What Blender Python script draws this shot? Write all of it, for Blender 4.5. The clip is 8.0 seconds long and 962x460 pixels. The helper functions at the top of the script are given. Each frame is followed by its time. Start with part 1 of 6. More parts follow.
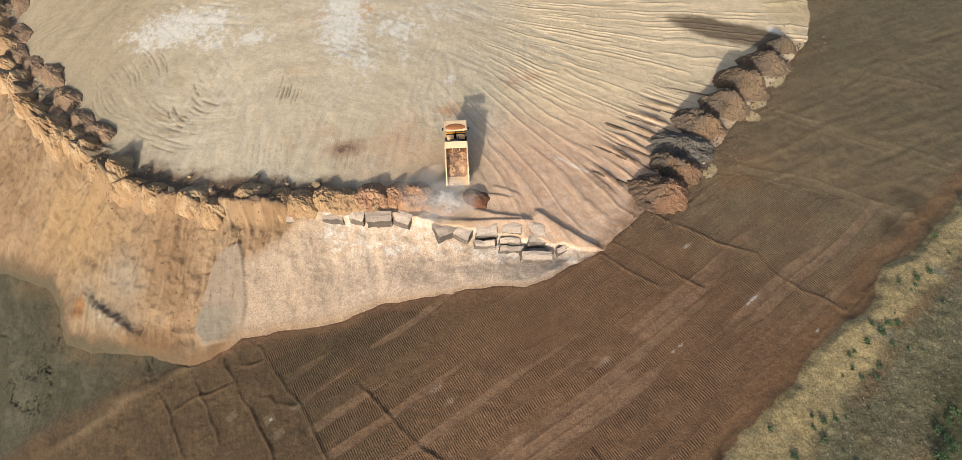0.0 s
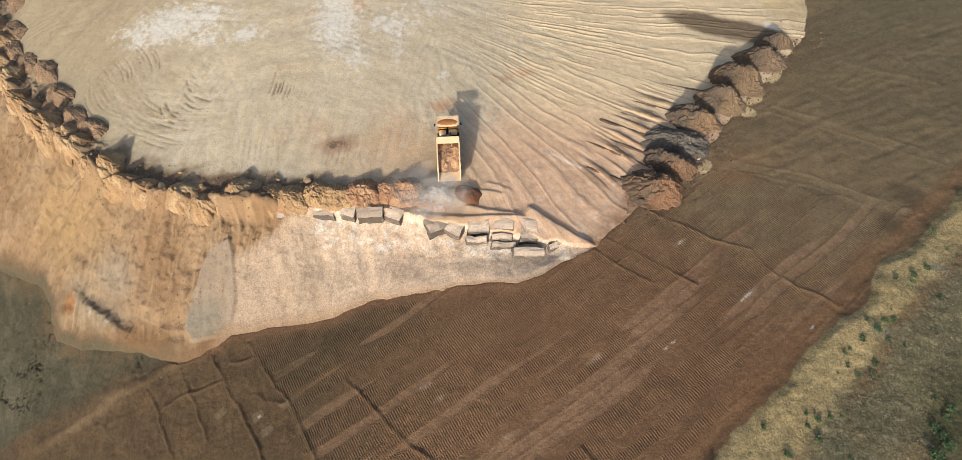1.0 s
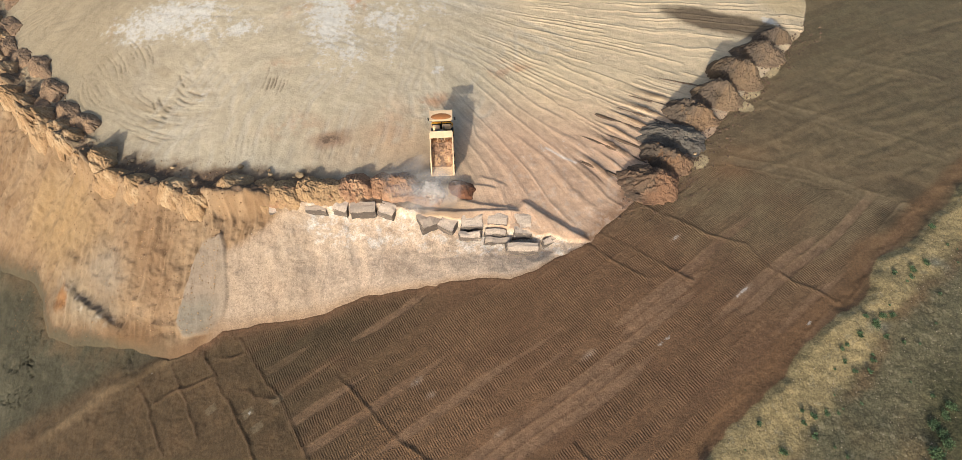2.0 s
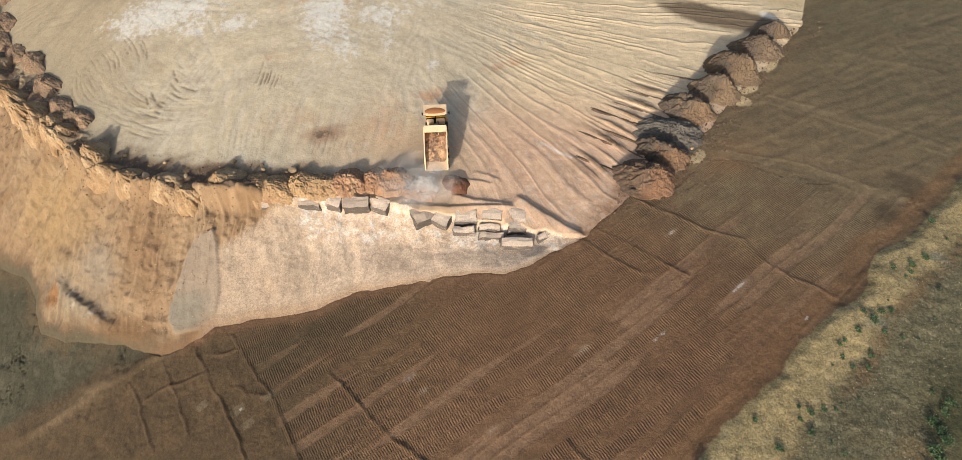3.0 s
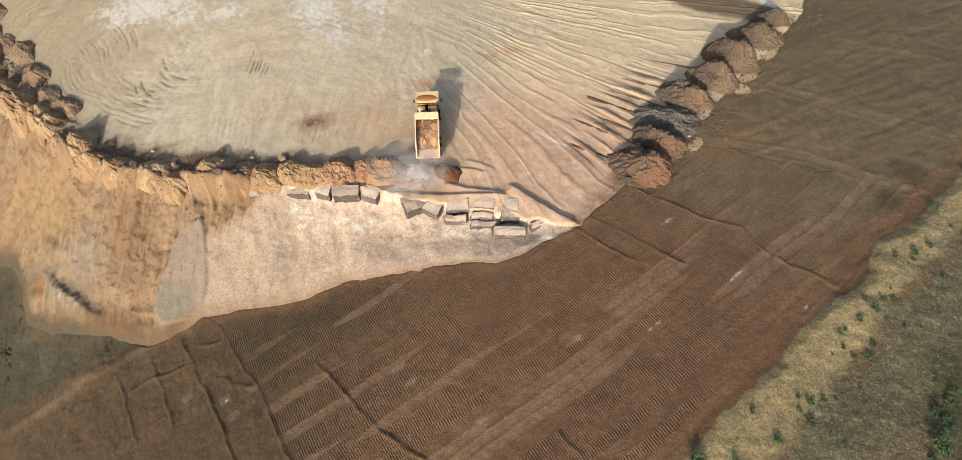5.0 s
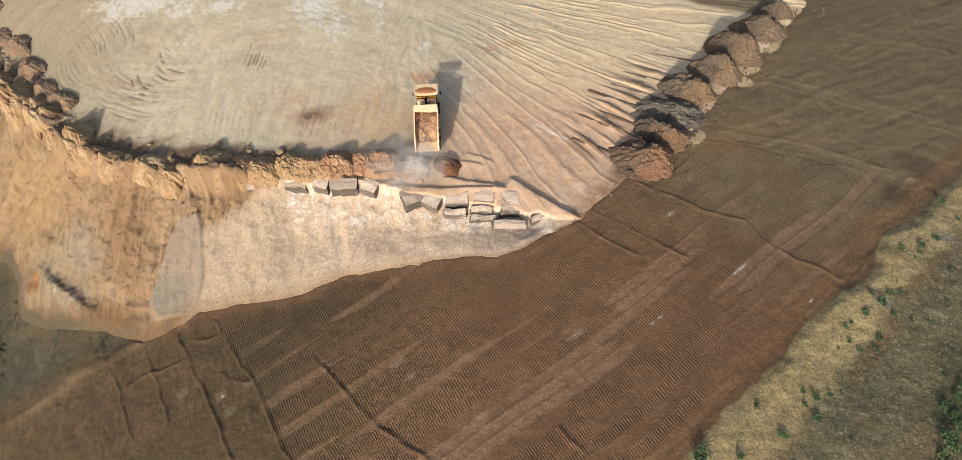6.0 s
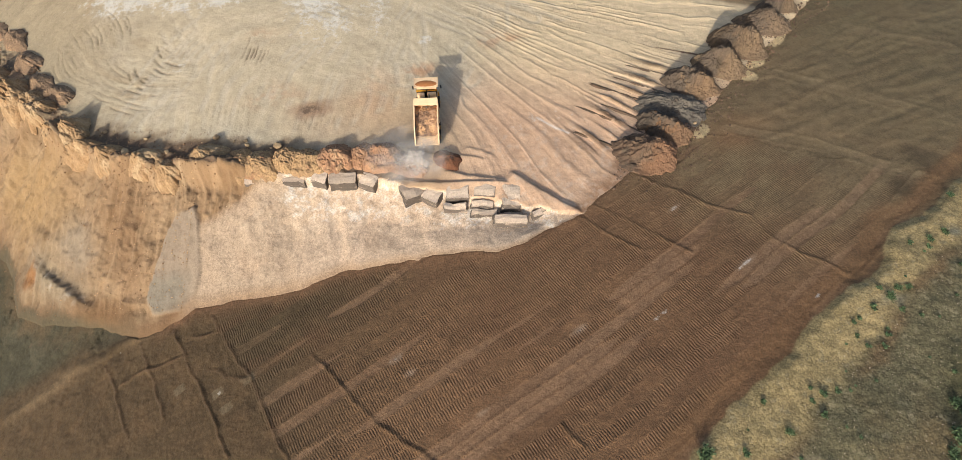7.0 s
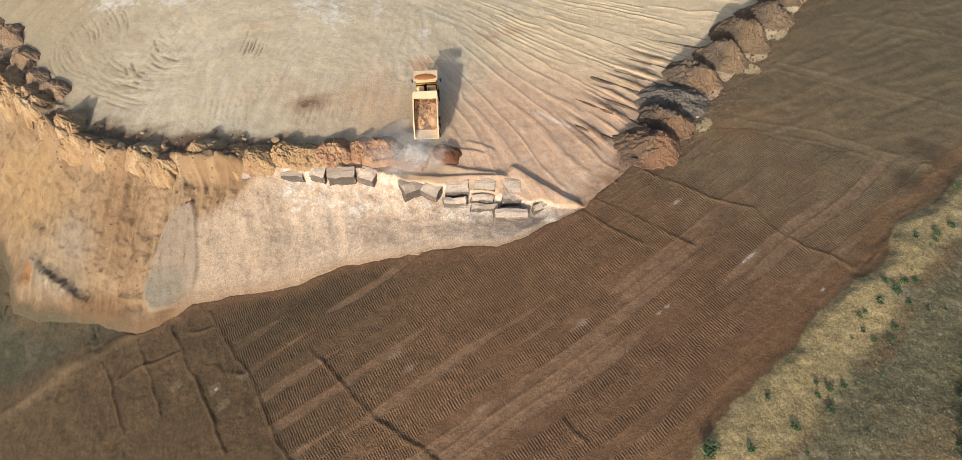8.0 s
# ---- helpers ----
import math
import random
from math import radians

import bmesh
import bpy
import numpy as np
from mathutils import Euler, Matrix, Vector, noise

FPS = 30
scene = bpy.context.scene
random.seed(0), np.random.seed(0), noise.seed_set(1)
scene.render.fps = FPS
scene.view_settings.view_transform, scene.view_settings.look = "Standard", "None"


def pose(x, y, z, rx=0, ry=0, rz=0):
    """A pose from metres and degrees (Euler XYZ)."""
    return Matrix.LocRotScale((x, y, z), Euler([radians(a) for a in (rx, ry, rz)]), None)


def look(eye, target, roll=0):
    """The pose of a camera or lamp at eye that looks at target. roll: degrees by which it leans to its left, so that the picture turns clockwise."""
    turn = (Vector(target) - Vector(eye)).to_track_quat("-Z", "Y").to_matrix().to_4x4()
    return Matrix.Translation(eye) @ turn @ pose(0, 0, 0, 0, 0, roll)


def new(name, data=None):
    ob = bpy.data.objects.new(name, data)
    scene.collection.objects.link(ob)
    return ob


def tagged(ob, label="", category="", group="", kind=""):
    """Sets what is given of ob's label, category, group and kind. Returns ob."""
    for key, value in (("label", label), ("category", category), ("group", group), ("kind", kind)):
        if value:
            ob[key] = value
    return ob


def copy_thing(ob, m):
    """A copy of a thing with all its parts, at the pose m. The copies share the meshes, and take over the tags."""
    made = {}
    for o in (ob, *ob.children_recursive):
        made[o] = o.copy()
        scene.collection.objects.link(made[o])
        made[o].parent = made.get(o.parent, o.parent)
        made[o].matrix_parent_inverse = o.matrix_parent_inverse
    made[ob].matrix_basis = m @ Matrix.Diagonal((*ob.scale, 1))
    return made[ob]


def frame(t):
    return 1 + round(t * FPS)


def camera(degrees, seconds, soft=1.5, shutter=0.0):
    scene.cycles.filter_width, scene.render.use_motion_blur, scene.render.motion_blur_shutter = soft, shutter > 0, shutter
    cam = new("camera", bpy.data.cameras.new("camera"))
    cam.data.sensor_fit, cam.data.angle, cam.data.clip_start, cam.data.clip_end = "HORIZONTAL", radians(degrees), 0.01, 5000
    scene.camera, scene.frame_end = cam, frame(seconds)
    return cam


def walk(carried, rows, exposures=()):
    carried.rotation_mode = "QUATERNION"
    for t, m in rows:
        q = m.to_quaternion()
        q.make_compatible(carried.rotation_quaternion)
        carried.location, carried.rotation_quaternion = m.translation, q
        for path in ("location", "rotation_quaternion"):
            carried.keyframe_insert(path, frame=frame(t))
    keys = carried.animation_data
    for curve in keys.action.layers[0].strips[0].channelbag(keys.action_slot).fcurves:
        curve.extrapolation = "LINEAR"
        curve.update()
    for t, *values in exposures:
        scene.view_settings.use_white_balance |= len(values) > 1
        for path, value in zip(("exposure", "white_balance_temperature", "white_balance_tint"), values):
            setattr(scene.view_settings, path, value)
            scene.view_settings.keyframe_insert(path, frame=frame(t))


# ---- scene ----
cam = camera(90.0, 8.0, 0.6)
PATH = [
    (0.0, (0.000, 0.000, 63.696), (0.000, 25.571, 9.418), 1.138),
    (0.5, (0.791, -0.242, 63.223), (0.643, 25.449, 9.002), 0.849),
    (1.0, (1.550, -0.490, 62.717), (1.247, 25.320, 8.553), 0.579),
    (1.5, (2.201, -0.728, 62.208), (1.760, 25.160, 8.082), 0.336),
    (3.0, (3.867, -1.325, 60.768), (3.102, 24.680, 6.702), -0.271),
    (3.5, (4.370, -1.576, 60.296), (3.499, 24.484, 6.258), -0.478),
    (4.0, (4.762, -1.816, 59.830), (3.816, 24.305, 5.823), -0.605),
    (4.5, (5.085, -2.034, 59.285), (4.077, 24.117, 5.293), -0.718),
    (6.0, (5.419, -2.767, 57.542), (4.292, 23.510, 3.614), -0.922),
    (6.5, (5.407, -2.927, 56.935), (4.234, 23.385, 3.025), -1.018),
    (7.0, (5.408, -3.057, 56.367), (4.204, 23.289, 2.474), -1.062),
    (7.5, (5.416, -3.213, 55.879), (4.182, 23.155, 1.998), -1.115),
    (8.0, (5.433, -3.422, 55.375), (4.193, 22.944, 1.493), -1.151),
]
walk(cam, [(t, look(eye, target, roll)) for t, eye, target, roll in PATH])

# ---- light ----
SUN_AZ, SUN_EL = radians(73.0), radians(25.0)      # the way the shadows point in plan, and the sun's height
world = bpy.data.worlds.new("sky")
scene.world = world
world.use_nodes = True
_n = world.node_tree.nodes
_sky = _n.new("ShaderNodeTexSky")
_sky.sky_type, _sky.sun_disc = "NISHITA", False
_sky.sun_elevation, _sky.sun_rotation = SUN_EL, radians(90.0) - (SUN_AZ + math.pi)
_sky.air_density, _sky.dust_density, _sky.ozone_density = 1.0, 3.0, 1.0
_n["Background"].inputs[1].default_value = 0.15
world.node_tree.links.new(_sky.outputs[0], _n["Background"].inputs[0])
_lamp = bpy.data.lights.new("sun", "SUN")
_lamp.energy, _lamp.angle, _lamp.color = 3.5, radians(1.0), (1.0, 0.972, 0.905)
sun = new("sun", _lamp)
sun.matrix_world = look((0, 0, 0), (math.cos(SUN_AZ) * math.cos(SUN_EL), math.sin(SUN_AZ) * math.cos(SUN_EL), -math.sin(SUN_EL)))
scene.view_settings.exposure = 0.31

# ---- small arithmetic for the lie of the land ----
def scramble(h):
    h = (h ^ (h >> np.uint32(13))) * np.uint32(1274126177)
    return ((h ^ (h >> np.uint32(16))) & np.uint32(0xFFFFFF)) * (2.0 / 0xFFFFFF) - 1


def lattice(ix, iy, seed):
    ix, iy = np.atleast_1d(ix).astype(np.int32).astype(np.uint32), np.atleast_1d(iy).astype(np.int32).astype(np.uint32)
    return scramble(ix * np.uint32(374761393) + iy * np.uint32(668265263) + np.uint32(seed * 1442695041 & 0xFFFFFFFF))


def bumps(x, y, size, seed=0):
    """Smooth noise in -1..1 with lumps of that size in metres."""
    x, y = np.atleast_1d(np.asarray(x, float) / size), np.atleast_1d(np.asarray(y, float) / size)
    ix, iy = np.floor(x), np.floor(y)
    fx, fy = x - ix, y - iy
    fx, fy = fx * fx * fx * (fx * (fx * 6 - 15) + 10), fy * fy * fy * (fy * (fy * 6 - 15) + 10)
    right, up = np.uint32(374761393), np.uint32(668265263)
    h = ix.astype(np.int32).astype(np.uint32) * right + iy.astype(np.int32).astype(np.uint32) * up + np.uint32(seed * 1442695041 & 0xFFFFFFFF)
    a, b, c, d = scramble(h), scramble(h + right), scramble(h + up), scramble(h + right + up)
    low, high = a + (b - a) * fx, c + (d - c) * fx
    return low + (high - low) * fy


def rough(x, y, size, seed=0, octaves=4, fall=0.5):
    total, amp, norm = 0, 1.0, 0.0
    for k in range(octaves):
        a = 0.6 * k
        total = total + amp * bumps(x * math.cos(a) - y * math.sin(a), x * math.sin(a) + y * math.cos(a), size / 2.03 ** k, seed + 17 * k)
        norm += amp
        amp *= fall
    return total / norm


def step(a, b, v):
    u = np.clip((np.asarray(v, float) - a) / (b - a), 0, 1)
    return u * u * (3 - 2 * u)


def mix(a, b, w):
    return a + (b - a) * w


def to_line(x, y, line):
    """Distance of points to a polyline."""
    best = np.full(np.shape(x), 1e9)
    for (ax, ay), (bx, by) in zip(line, line[1:]):
        dx, dy = bx - ax, by - ay
        u = np.clip(((x - ax) * dx + (y - ay) * dy) / (dx * dx + dy * dy), 0, 1)
        best = np.minimum(best, (x - ax - u * dx) ** 2 + (y - ay - u * dy) ** 2)
    return np.sqrt(best)


def along_line(x, y, line):
    """How far along a polyline its nearest point lies."""
    best, run, got = np.full(np.shape(x), 1e9), 0.0, np.zeros(np.shape(x))
    for (ax, ay), (bx, by) in zip(line, line[1:]):
        dx, dy = bx - ax, by - ay
        u = np.clip(((x - ax) * dx + (y - ay) * dy) / (dx * dx + dy * dy), 0, 1)
        d = (x - ax - u * dx) ** 2 + (y - ay - u * dy) ** 2
        got = np.where(d < best, run + u * math.hypot(dx, dy), got)
        best = np.minimum(best, d)
        run += math.hypot(dx, dy)
    return got


def inside(x, y, ring):
    hit = np.zeros(np.shape(x), bool)
    for (ax, ay), (bx, by) in zip(ring, ring[1:] + ring[:1]):
        if ay != by:
            hit ^= ((ay > y) != (by > y)) & (x < (bx - ax) * (y - ay) / (by - ay) + ax)
    return hit


def spot(x, y, cx, cy, rx, ry, turn=0.0, soft=0.5):
    """1 in the middle of a ragged ellipse, 0 outside."""
    c, s = math.cos(radians(turn)), math.sin(radians(turn))
    u, v = ((x - cx) * c + (y - cy) * s) / rx, (-(x - cx) * s + (y - cy) * c) / ry
    r, got = np.hypot(u, v), np.zeros(np.shape(x))
    near = np.flatnonzero(r < 1.75)
    if len(near):
        got[near] = 1 - step(1 - soft, 1 + soft * 0.3, r[near] + 0.35 * rough(x[near], y[near], 0.5 * (rx + ry), int(cx * 7 + cy * 3), 4, 0.6))
    return got


def lip(x, y, line, rise, fall):
    """A bank along a line that runs west to east: it rises gently from the south and drops steeply to the north."""
    best = np.zeros(np.shape(x))
    for (ax, ay), (bx, by) in zip(line, line[1:]):
        dx, dy = bx - ax, by - ay
        length = math.hypot(dx, dy)
        n = (dx * (y - ay) - dy * (x - ax)) / length
        s = ((x - ax) * dx + (y - ay) * dy) / length
        over = np.maximum(np.maximum(-s, s - length), 0)
        best = np.maximum(best, np.exp(-(n / np.where(n < 0, rise, fall)) ** 2 - (over / 0.7) ** 2))
    return best


def once(fn):
    """Keeps the newest answer, for sheets that ask the same of the same points."""
    memo = {}

    def run(x, y):
        if memo.get("x") is not x or memo.get("y") is not y:
            memo["v"] = fn(x, y)
            memo["x"], memo["y"] = x, y
        return memo["v"]
    return run


# Lines of the plan: the crest of the tip, its foot, and its border with the field.
CREST = [(-112, 140), (-103.5, 92), (-97.5, 75.5), (-89.5, 63.7), (-76.5, 51.1), (-66.6, 44.7), (-56.5, 37.8), (-48.4, 34.8), (-42.2, 33.6), (-33.7, 33.6),
         (-27.8, 32.8), (-20.3, 32.3), (-11.3, 32.2), (-5.7, 30.2), (-1.2, 29.6), (5.8, 29.0), (10.5, 27.6), (17.6, 26.9)]
FOOT = [(-140, 48), (-85.2, 28.2), (-78.4, 26.4), (-72.6, 24.4), (-69.7, 21.3), (-68.0, 18.0), (-65.6, 14.9), (-60.6, 13.6), (-54.9, 13.6), (-49.5, 13.2), (-44.3, 11.6), (-42.1, 11.2), (-38.8, 12.2), (-35.1, 15.0),
        (-30.3, 15.7), (-24.7, 16.2), (-17.6, 17.8), (-12.4, 19.8), (-7.1, 20.7), (-0.2, 21.4), (6.6, 21.6), (10.4, 22.5), (12.6, 24.3), (17.6, 26.9)]
BORDER = [(17.6, 26.9), (24.1, 33.2), (29.8, 35.4), (34.7, 41.5), (40.9, 50.1), (50.0, 59.6), (59.3, 70.1), (62.8, 80.5), (66, 150)]
VERGE = [(-40, -60), (20.0, -6.5), (25.4, -1.4), (29.9, 2.8), (33.9, 6.2), (36.9, 8.3), (38.5, 10.7), (41.0, 12.9), (44.7, 15.6), (46.9, 16.7), (49.0, 18.3), (50.2, 20.3), (52.1, 23.1),
         (54.8, 24.2), (58.0, 26.0), (61.6, 29.6), (64.2, 31.1), (67.1, 34.1), (140, 90)]
HEATH = [(-30, -62), (20.0, -13.0), (32.9, -1.2), (36.2, 1.9), (38.3, 3.9), (40.9, 5.9), (43.5, 8.3), (45.7, 10.2), (49.7, 14.8), (54.1, 18.6), (57.8, 21.3), (140, 82)]
BERM = [(-63.5, 0.0), (-60.7, 1.5), (-56.8, 3.4), (-52.3, 6.4), (-47.7, 8.9), (-44.5, 10.6), (-41.5, 11.6)]
CONE = [(-36.2, 28.9), (-39.2, 27.3), (-40.8, 23.5), (-41.2, 20.0), (-42.1, 16.4), (-40.6, 14.0), (-36.6, 14.4), (-34.9, 16.2), (-34.1, 19.1), (-34.5, 22.6), (-35.2, 26.5)]
OUTLINE = FOOT + BORDER[1:] + [(-140, 150)]
BENCH = CREST + BORDER[1:] + [(-112, 150)]
FAN = (-22.0, 78.7)


def field_level(x, y):
    u, v = np.clip(x, -88, 72) / 50.0, np.clip(y, -12, 82) / 50.0
    return (0.714 + 10.048 * u - 3.687 * v - 1.993 * u * u - 5.704 * u * v - 0.287 * v * v + 0.138 * u ** 3 + 1.596 * u * u * v + 0.686 * u * v * v)


def bench_level(x, y):
    u, v = np.clip(x, -98, 64) / 50.0, np.clip(y, 20, 90) / 50.0
    return 0.639 + 2.52 * u - 0.369 * v - 0.132 * u * u - 3.365 * u * v + 1.671 * u ** 3


def wander(x, y, w=0.7, size=5.0, seed=3):
    return x + w * rough(x, y, size, seed, 4, 0.6), y + w * rough(x, y, size, seed + 50, 4, 0.6)


@once
def crest_way(x, y):
    return along_line(x, y, CREST)


@once
def plan_point(x, y):
    return wander(x, y)


@once
def tip_plan(x, y):
    """Where a point lies on the tip: inside its outline, on its bench, and how far down its face (0 crest, 1 foot)."""
    xw, yw = plan_point(x, y)
    out, top = inside(xw, yw, OUTLINE), inside(xw, yw, BENCH)
    dc, df = to_line(xw, yw, CREST), to_line(xw, yw, FOOT)
    u = np.where(top, 0.0, np.where(out, dc / (dc + df + 1e-6), 1.0))
    return out, top, u, dc, df


@once
def furrow_coordinate(x, y):
    ang = np.arctan2(y - FAN[1], x - FAN[0])
    r = np.hypot(x - FAN[0], y - FAN[1])
    return ang * 60.0 + 0.8 * rough(x, y, 14, 71, 3) + 0.012 * r * np.sin(ang * 5), ang, r


@once
def furrows(x, y):
    """The windrows left by a blade on the fan: a count across them, and how strong they stand."""
    c, ang, r = furrow_coordinate(x, y)
    low = 1 - step(-0.74, -0.62, ang + 0.05 * bumps(x, y, 6, 75))
    cw = c + 0.5 * bumps(x, y, 9, 77) + 0.7 * bumps(c * 1.7, r * 0.03, 2.3, 76) + 0.16 * rough(x, y, 1.8, 74, 3, 0.6) + 0.2 * bumps(x, y, 3.4, 73)
    cw = np.where(low > 0.5, cw / 3.3, cw / 1.12)
    row = np.floor(cw)
    keep = step(-0.35, 0.5, bumps(row * 3.3, r * 0.14, 1.0, 78) + 0.3 * rough(x, y, 1.6, 72, 2) + 0.6 * low)
    fan = step(-1.16, -1.04, ang) * (1 - step(0.05, 0.2, ang)) * step(26, 36, r + 6 * (1 - low))
    return cw, fan * keep, low


SCARP = [(-62.6, 21.8), (-60.4, 19.8), (-57.2, 18.2), (-53.6, 16.2), (-51.6, 15.2)]
PITS = [(-1.0, 2.4, 27.9, 28.9), (2.8, 6.2, 28.4, 29.2), (6.2, 9.8, 26.4, 27.8)]
TIP_RIDGES = [((8.6, 32.4), (16.3, 27.1), 0.55, 0.38), ((-0.4, 32.8), (6.6, 31.8), 0.3, 0.22), ((-7.6, 31.2), (6.8, 31.2), 0.35, 0.25), ((1.2, 35.6), (3.8, 35.2), 0.2, 0.18), ((2.3, 37.0), (5.0, 36.0), 0.15, 0.18)]


# Sheaves of short ruts turned into the platform: from, to, how many, how far apart, width, bend, depth.
TURNING_RUTS = [((-61.4, 63.4), (-57.4, 57.4), 9, 0.85, 0.16, 0.5, 0.8), ((-50.8, 53.6), (-45.4, 49.6), 6, 0.95, 0.26, -0.9, 1.0), ((-67.0, 55.4), (-59.6, 48.8), 9, 0.9, 0.15, -1.2, 0.7),
        ((-54.5, 48.4), (-43.5, 45.4), 6, 0.9, 0.15, -0.9, 0.7), ((-32.2, 57.8), (-32.6, 51.4), 7, 0.62, 0.16, 0.1, 0.9), ((-66.0, 60.2), (-62.6, 56.2), 6, 1.0, 0.13, 0.0, 0.5)]
FAINT_RUTS = [((-58.6, 52.6), (-50.0, 47.6), 6, 1.0, 0.13, -1.2, 0.55), ((-48.6, 58.2), (-45.0, 55.6), 7, 0.7, 0.13, 0.0, 0.45), ((-89.0, 70.5), (-80.5, 74.5), 7, 1.1, 0.18, 0.3, 0.45),
        ((-20.5, 38.8), (-20.0, 44.5), 6, 0.8, 0.14, 0.0, 0.4), ((4.6, 63.8), (8.8, 60.4), 9, 0.6, 0.13, 0.3, 0.4), ((-33.0, 39.2), (-33.8, 45.4), 8, 0.9, 0.14, 0.0, 0.35)]
RUTS = TURNING_RUTS + FAINT_RUTS
# Pairs of wheel marks that lead over the platform to its rim.
WHEELS = [[(-30.5, 37.5), (-28.5, 50), (-20, 66), (-10, 74)], [(-37.6, 37.6), (-36.8, 48), (-29, 64), (-20, 76)], [(-46, 41), (-44, 47), (-37, 60), (-24, 75)], [(-18.5, 37.5), (-17.5, 50), (-14.5, 64)],
          [(-12.5, 38), (-12.2, 52), (-8, 68)], [(-24.5, 38), (-23, 52), (-15, 70)], [(-52, 45), (-48, 55), (-38, 68), (-30, 80)], [(-70, 76), (-50, 78), (-20, 72), (6, 60)], [(-62, 84), (-40, 82), (-10, 76), (12, 64)],
          [(-78, 68), (-60, 72), (-36, 70), (-14, 60), (-3, 48)], [(-41, 39), (-43, 52), (-52, 66), (-66, 78)], [(-6, 48), (-7, 60), (-12, 76)], [(2, 50), (6, 62), (8, 80)]]


@once
def ruts(x, y):
    """The short ruts: how deep each point lies in one."""
    everywhere, x, y = np.zeros(np.shape(x)), np.ravel(x), np.ravel(y)
    pick = np.flatnonzero((x < 12) & (x > -92) & (y > 36) & (y < 82))
    if not len(pick):
        return everywhere
    x, y = x[pick], y[pick]
    got, torn = np.zeros(len(x)), step(-0.5, 0.1, rough(x, y, 1.1, 276, 2))
    xw, yw = wander(x, y, 0.12, 1.6, 271)
    for k, ((ax, ay), (bx, by), count, gap, width, bend, deep) in enumerate(RUTS):
        length = math.hypot(bx - ax, by - ay)
        ux, uy = (bx - ax) / length, (by - ay) / length
        s = ((xw - ax) * ux + (yw - ay) * uy) / length
        c = -(xw - ax) * uy + (yw - ay) * ux - bend * (1 - (2 * s - 1) ** 2)
        row = np.round(c / gap)
        first, last, force = 0.28 * lattice(row, row * 0 + k, 272) + 0.12, 0.86 + 0.26 * lattice(row, row * 0 + k, 273), 0.65 + 0.35 * lattice(row, row * 0 + k, 274)
        on = step(0, 0.16, s - first) * (1 - step(-0.16, 0, s - last)) * (np.abs(row) <= count // 2)
        line = np.exp(-((c - gap * row - 0.2 * gap * lattice(row, row * 0 + k, 275)) / width) ** 2)
        got = np.maximum(got, on * line ** 1.8 * deep * force * torn)
    everywhere[pick] = got
    return everywhere


@once
def wheel_marks(x, y):
    """The wheel marks: how near each point lies to one."""
    everywhere, x, y = np.zeros(np.shape(x)), np.ravel(x), np.ravel(y)
    pick = np.flatnonzero((x < 18) & (x > -84) & (y > 36) & (y < 90))
    if not len(pick):
        return everywhere
    x, y = x[pick], y[pick]
    got, worn = np.zeros(len(x)), rough(x, y, 5.0, 294, 3)
    xw, yw = wander(x, y, 0.9, 12.0, 291)
    for k, line in enumerate(WHEELS):
        for off in (0.0, 6.5):
            d = to_line(xw + off * lattice(np.array(k), np.array(1), 293), yw + 0.4 * off * lattice(np.array(k), np.array(2), 293), line)
            got = np.maximum(got, np.exp(-((d - 1.15) / 0.42) ** 4) * step(-0.25, 0.45, worn * (1 if k % 2 else -1)))
    everywhere[pick] = got
    return everywhere


@once
def grey_cone(x, y):
    """The grey fan of later spoil on the face."""
    xw, yw = wander(x, y, 0.35, 2.5, 45)
    d = to_line(xw, yw, CONE + CONE[:1])
    return np.where(inside(xw, yw, CONE), step(-0.1, 0.45, d), 0.0)


def t_face(top, u):
    return np.where(top, 0.0, step(0.0, 0.07, u) * (1 - step(0.35, 0.95, u)))


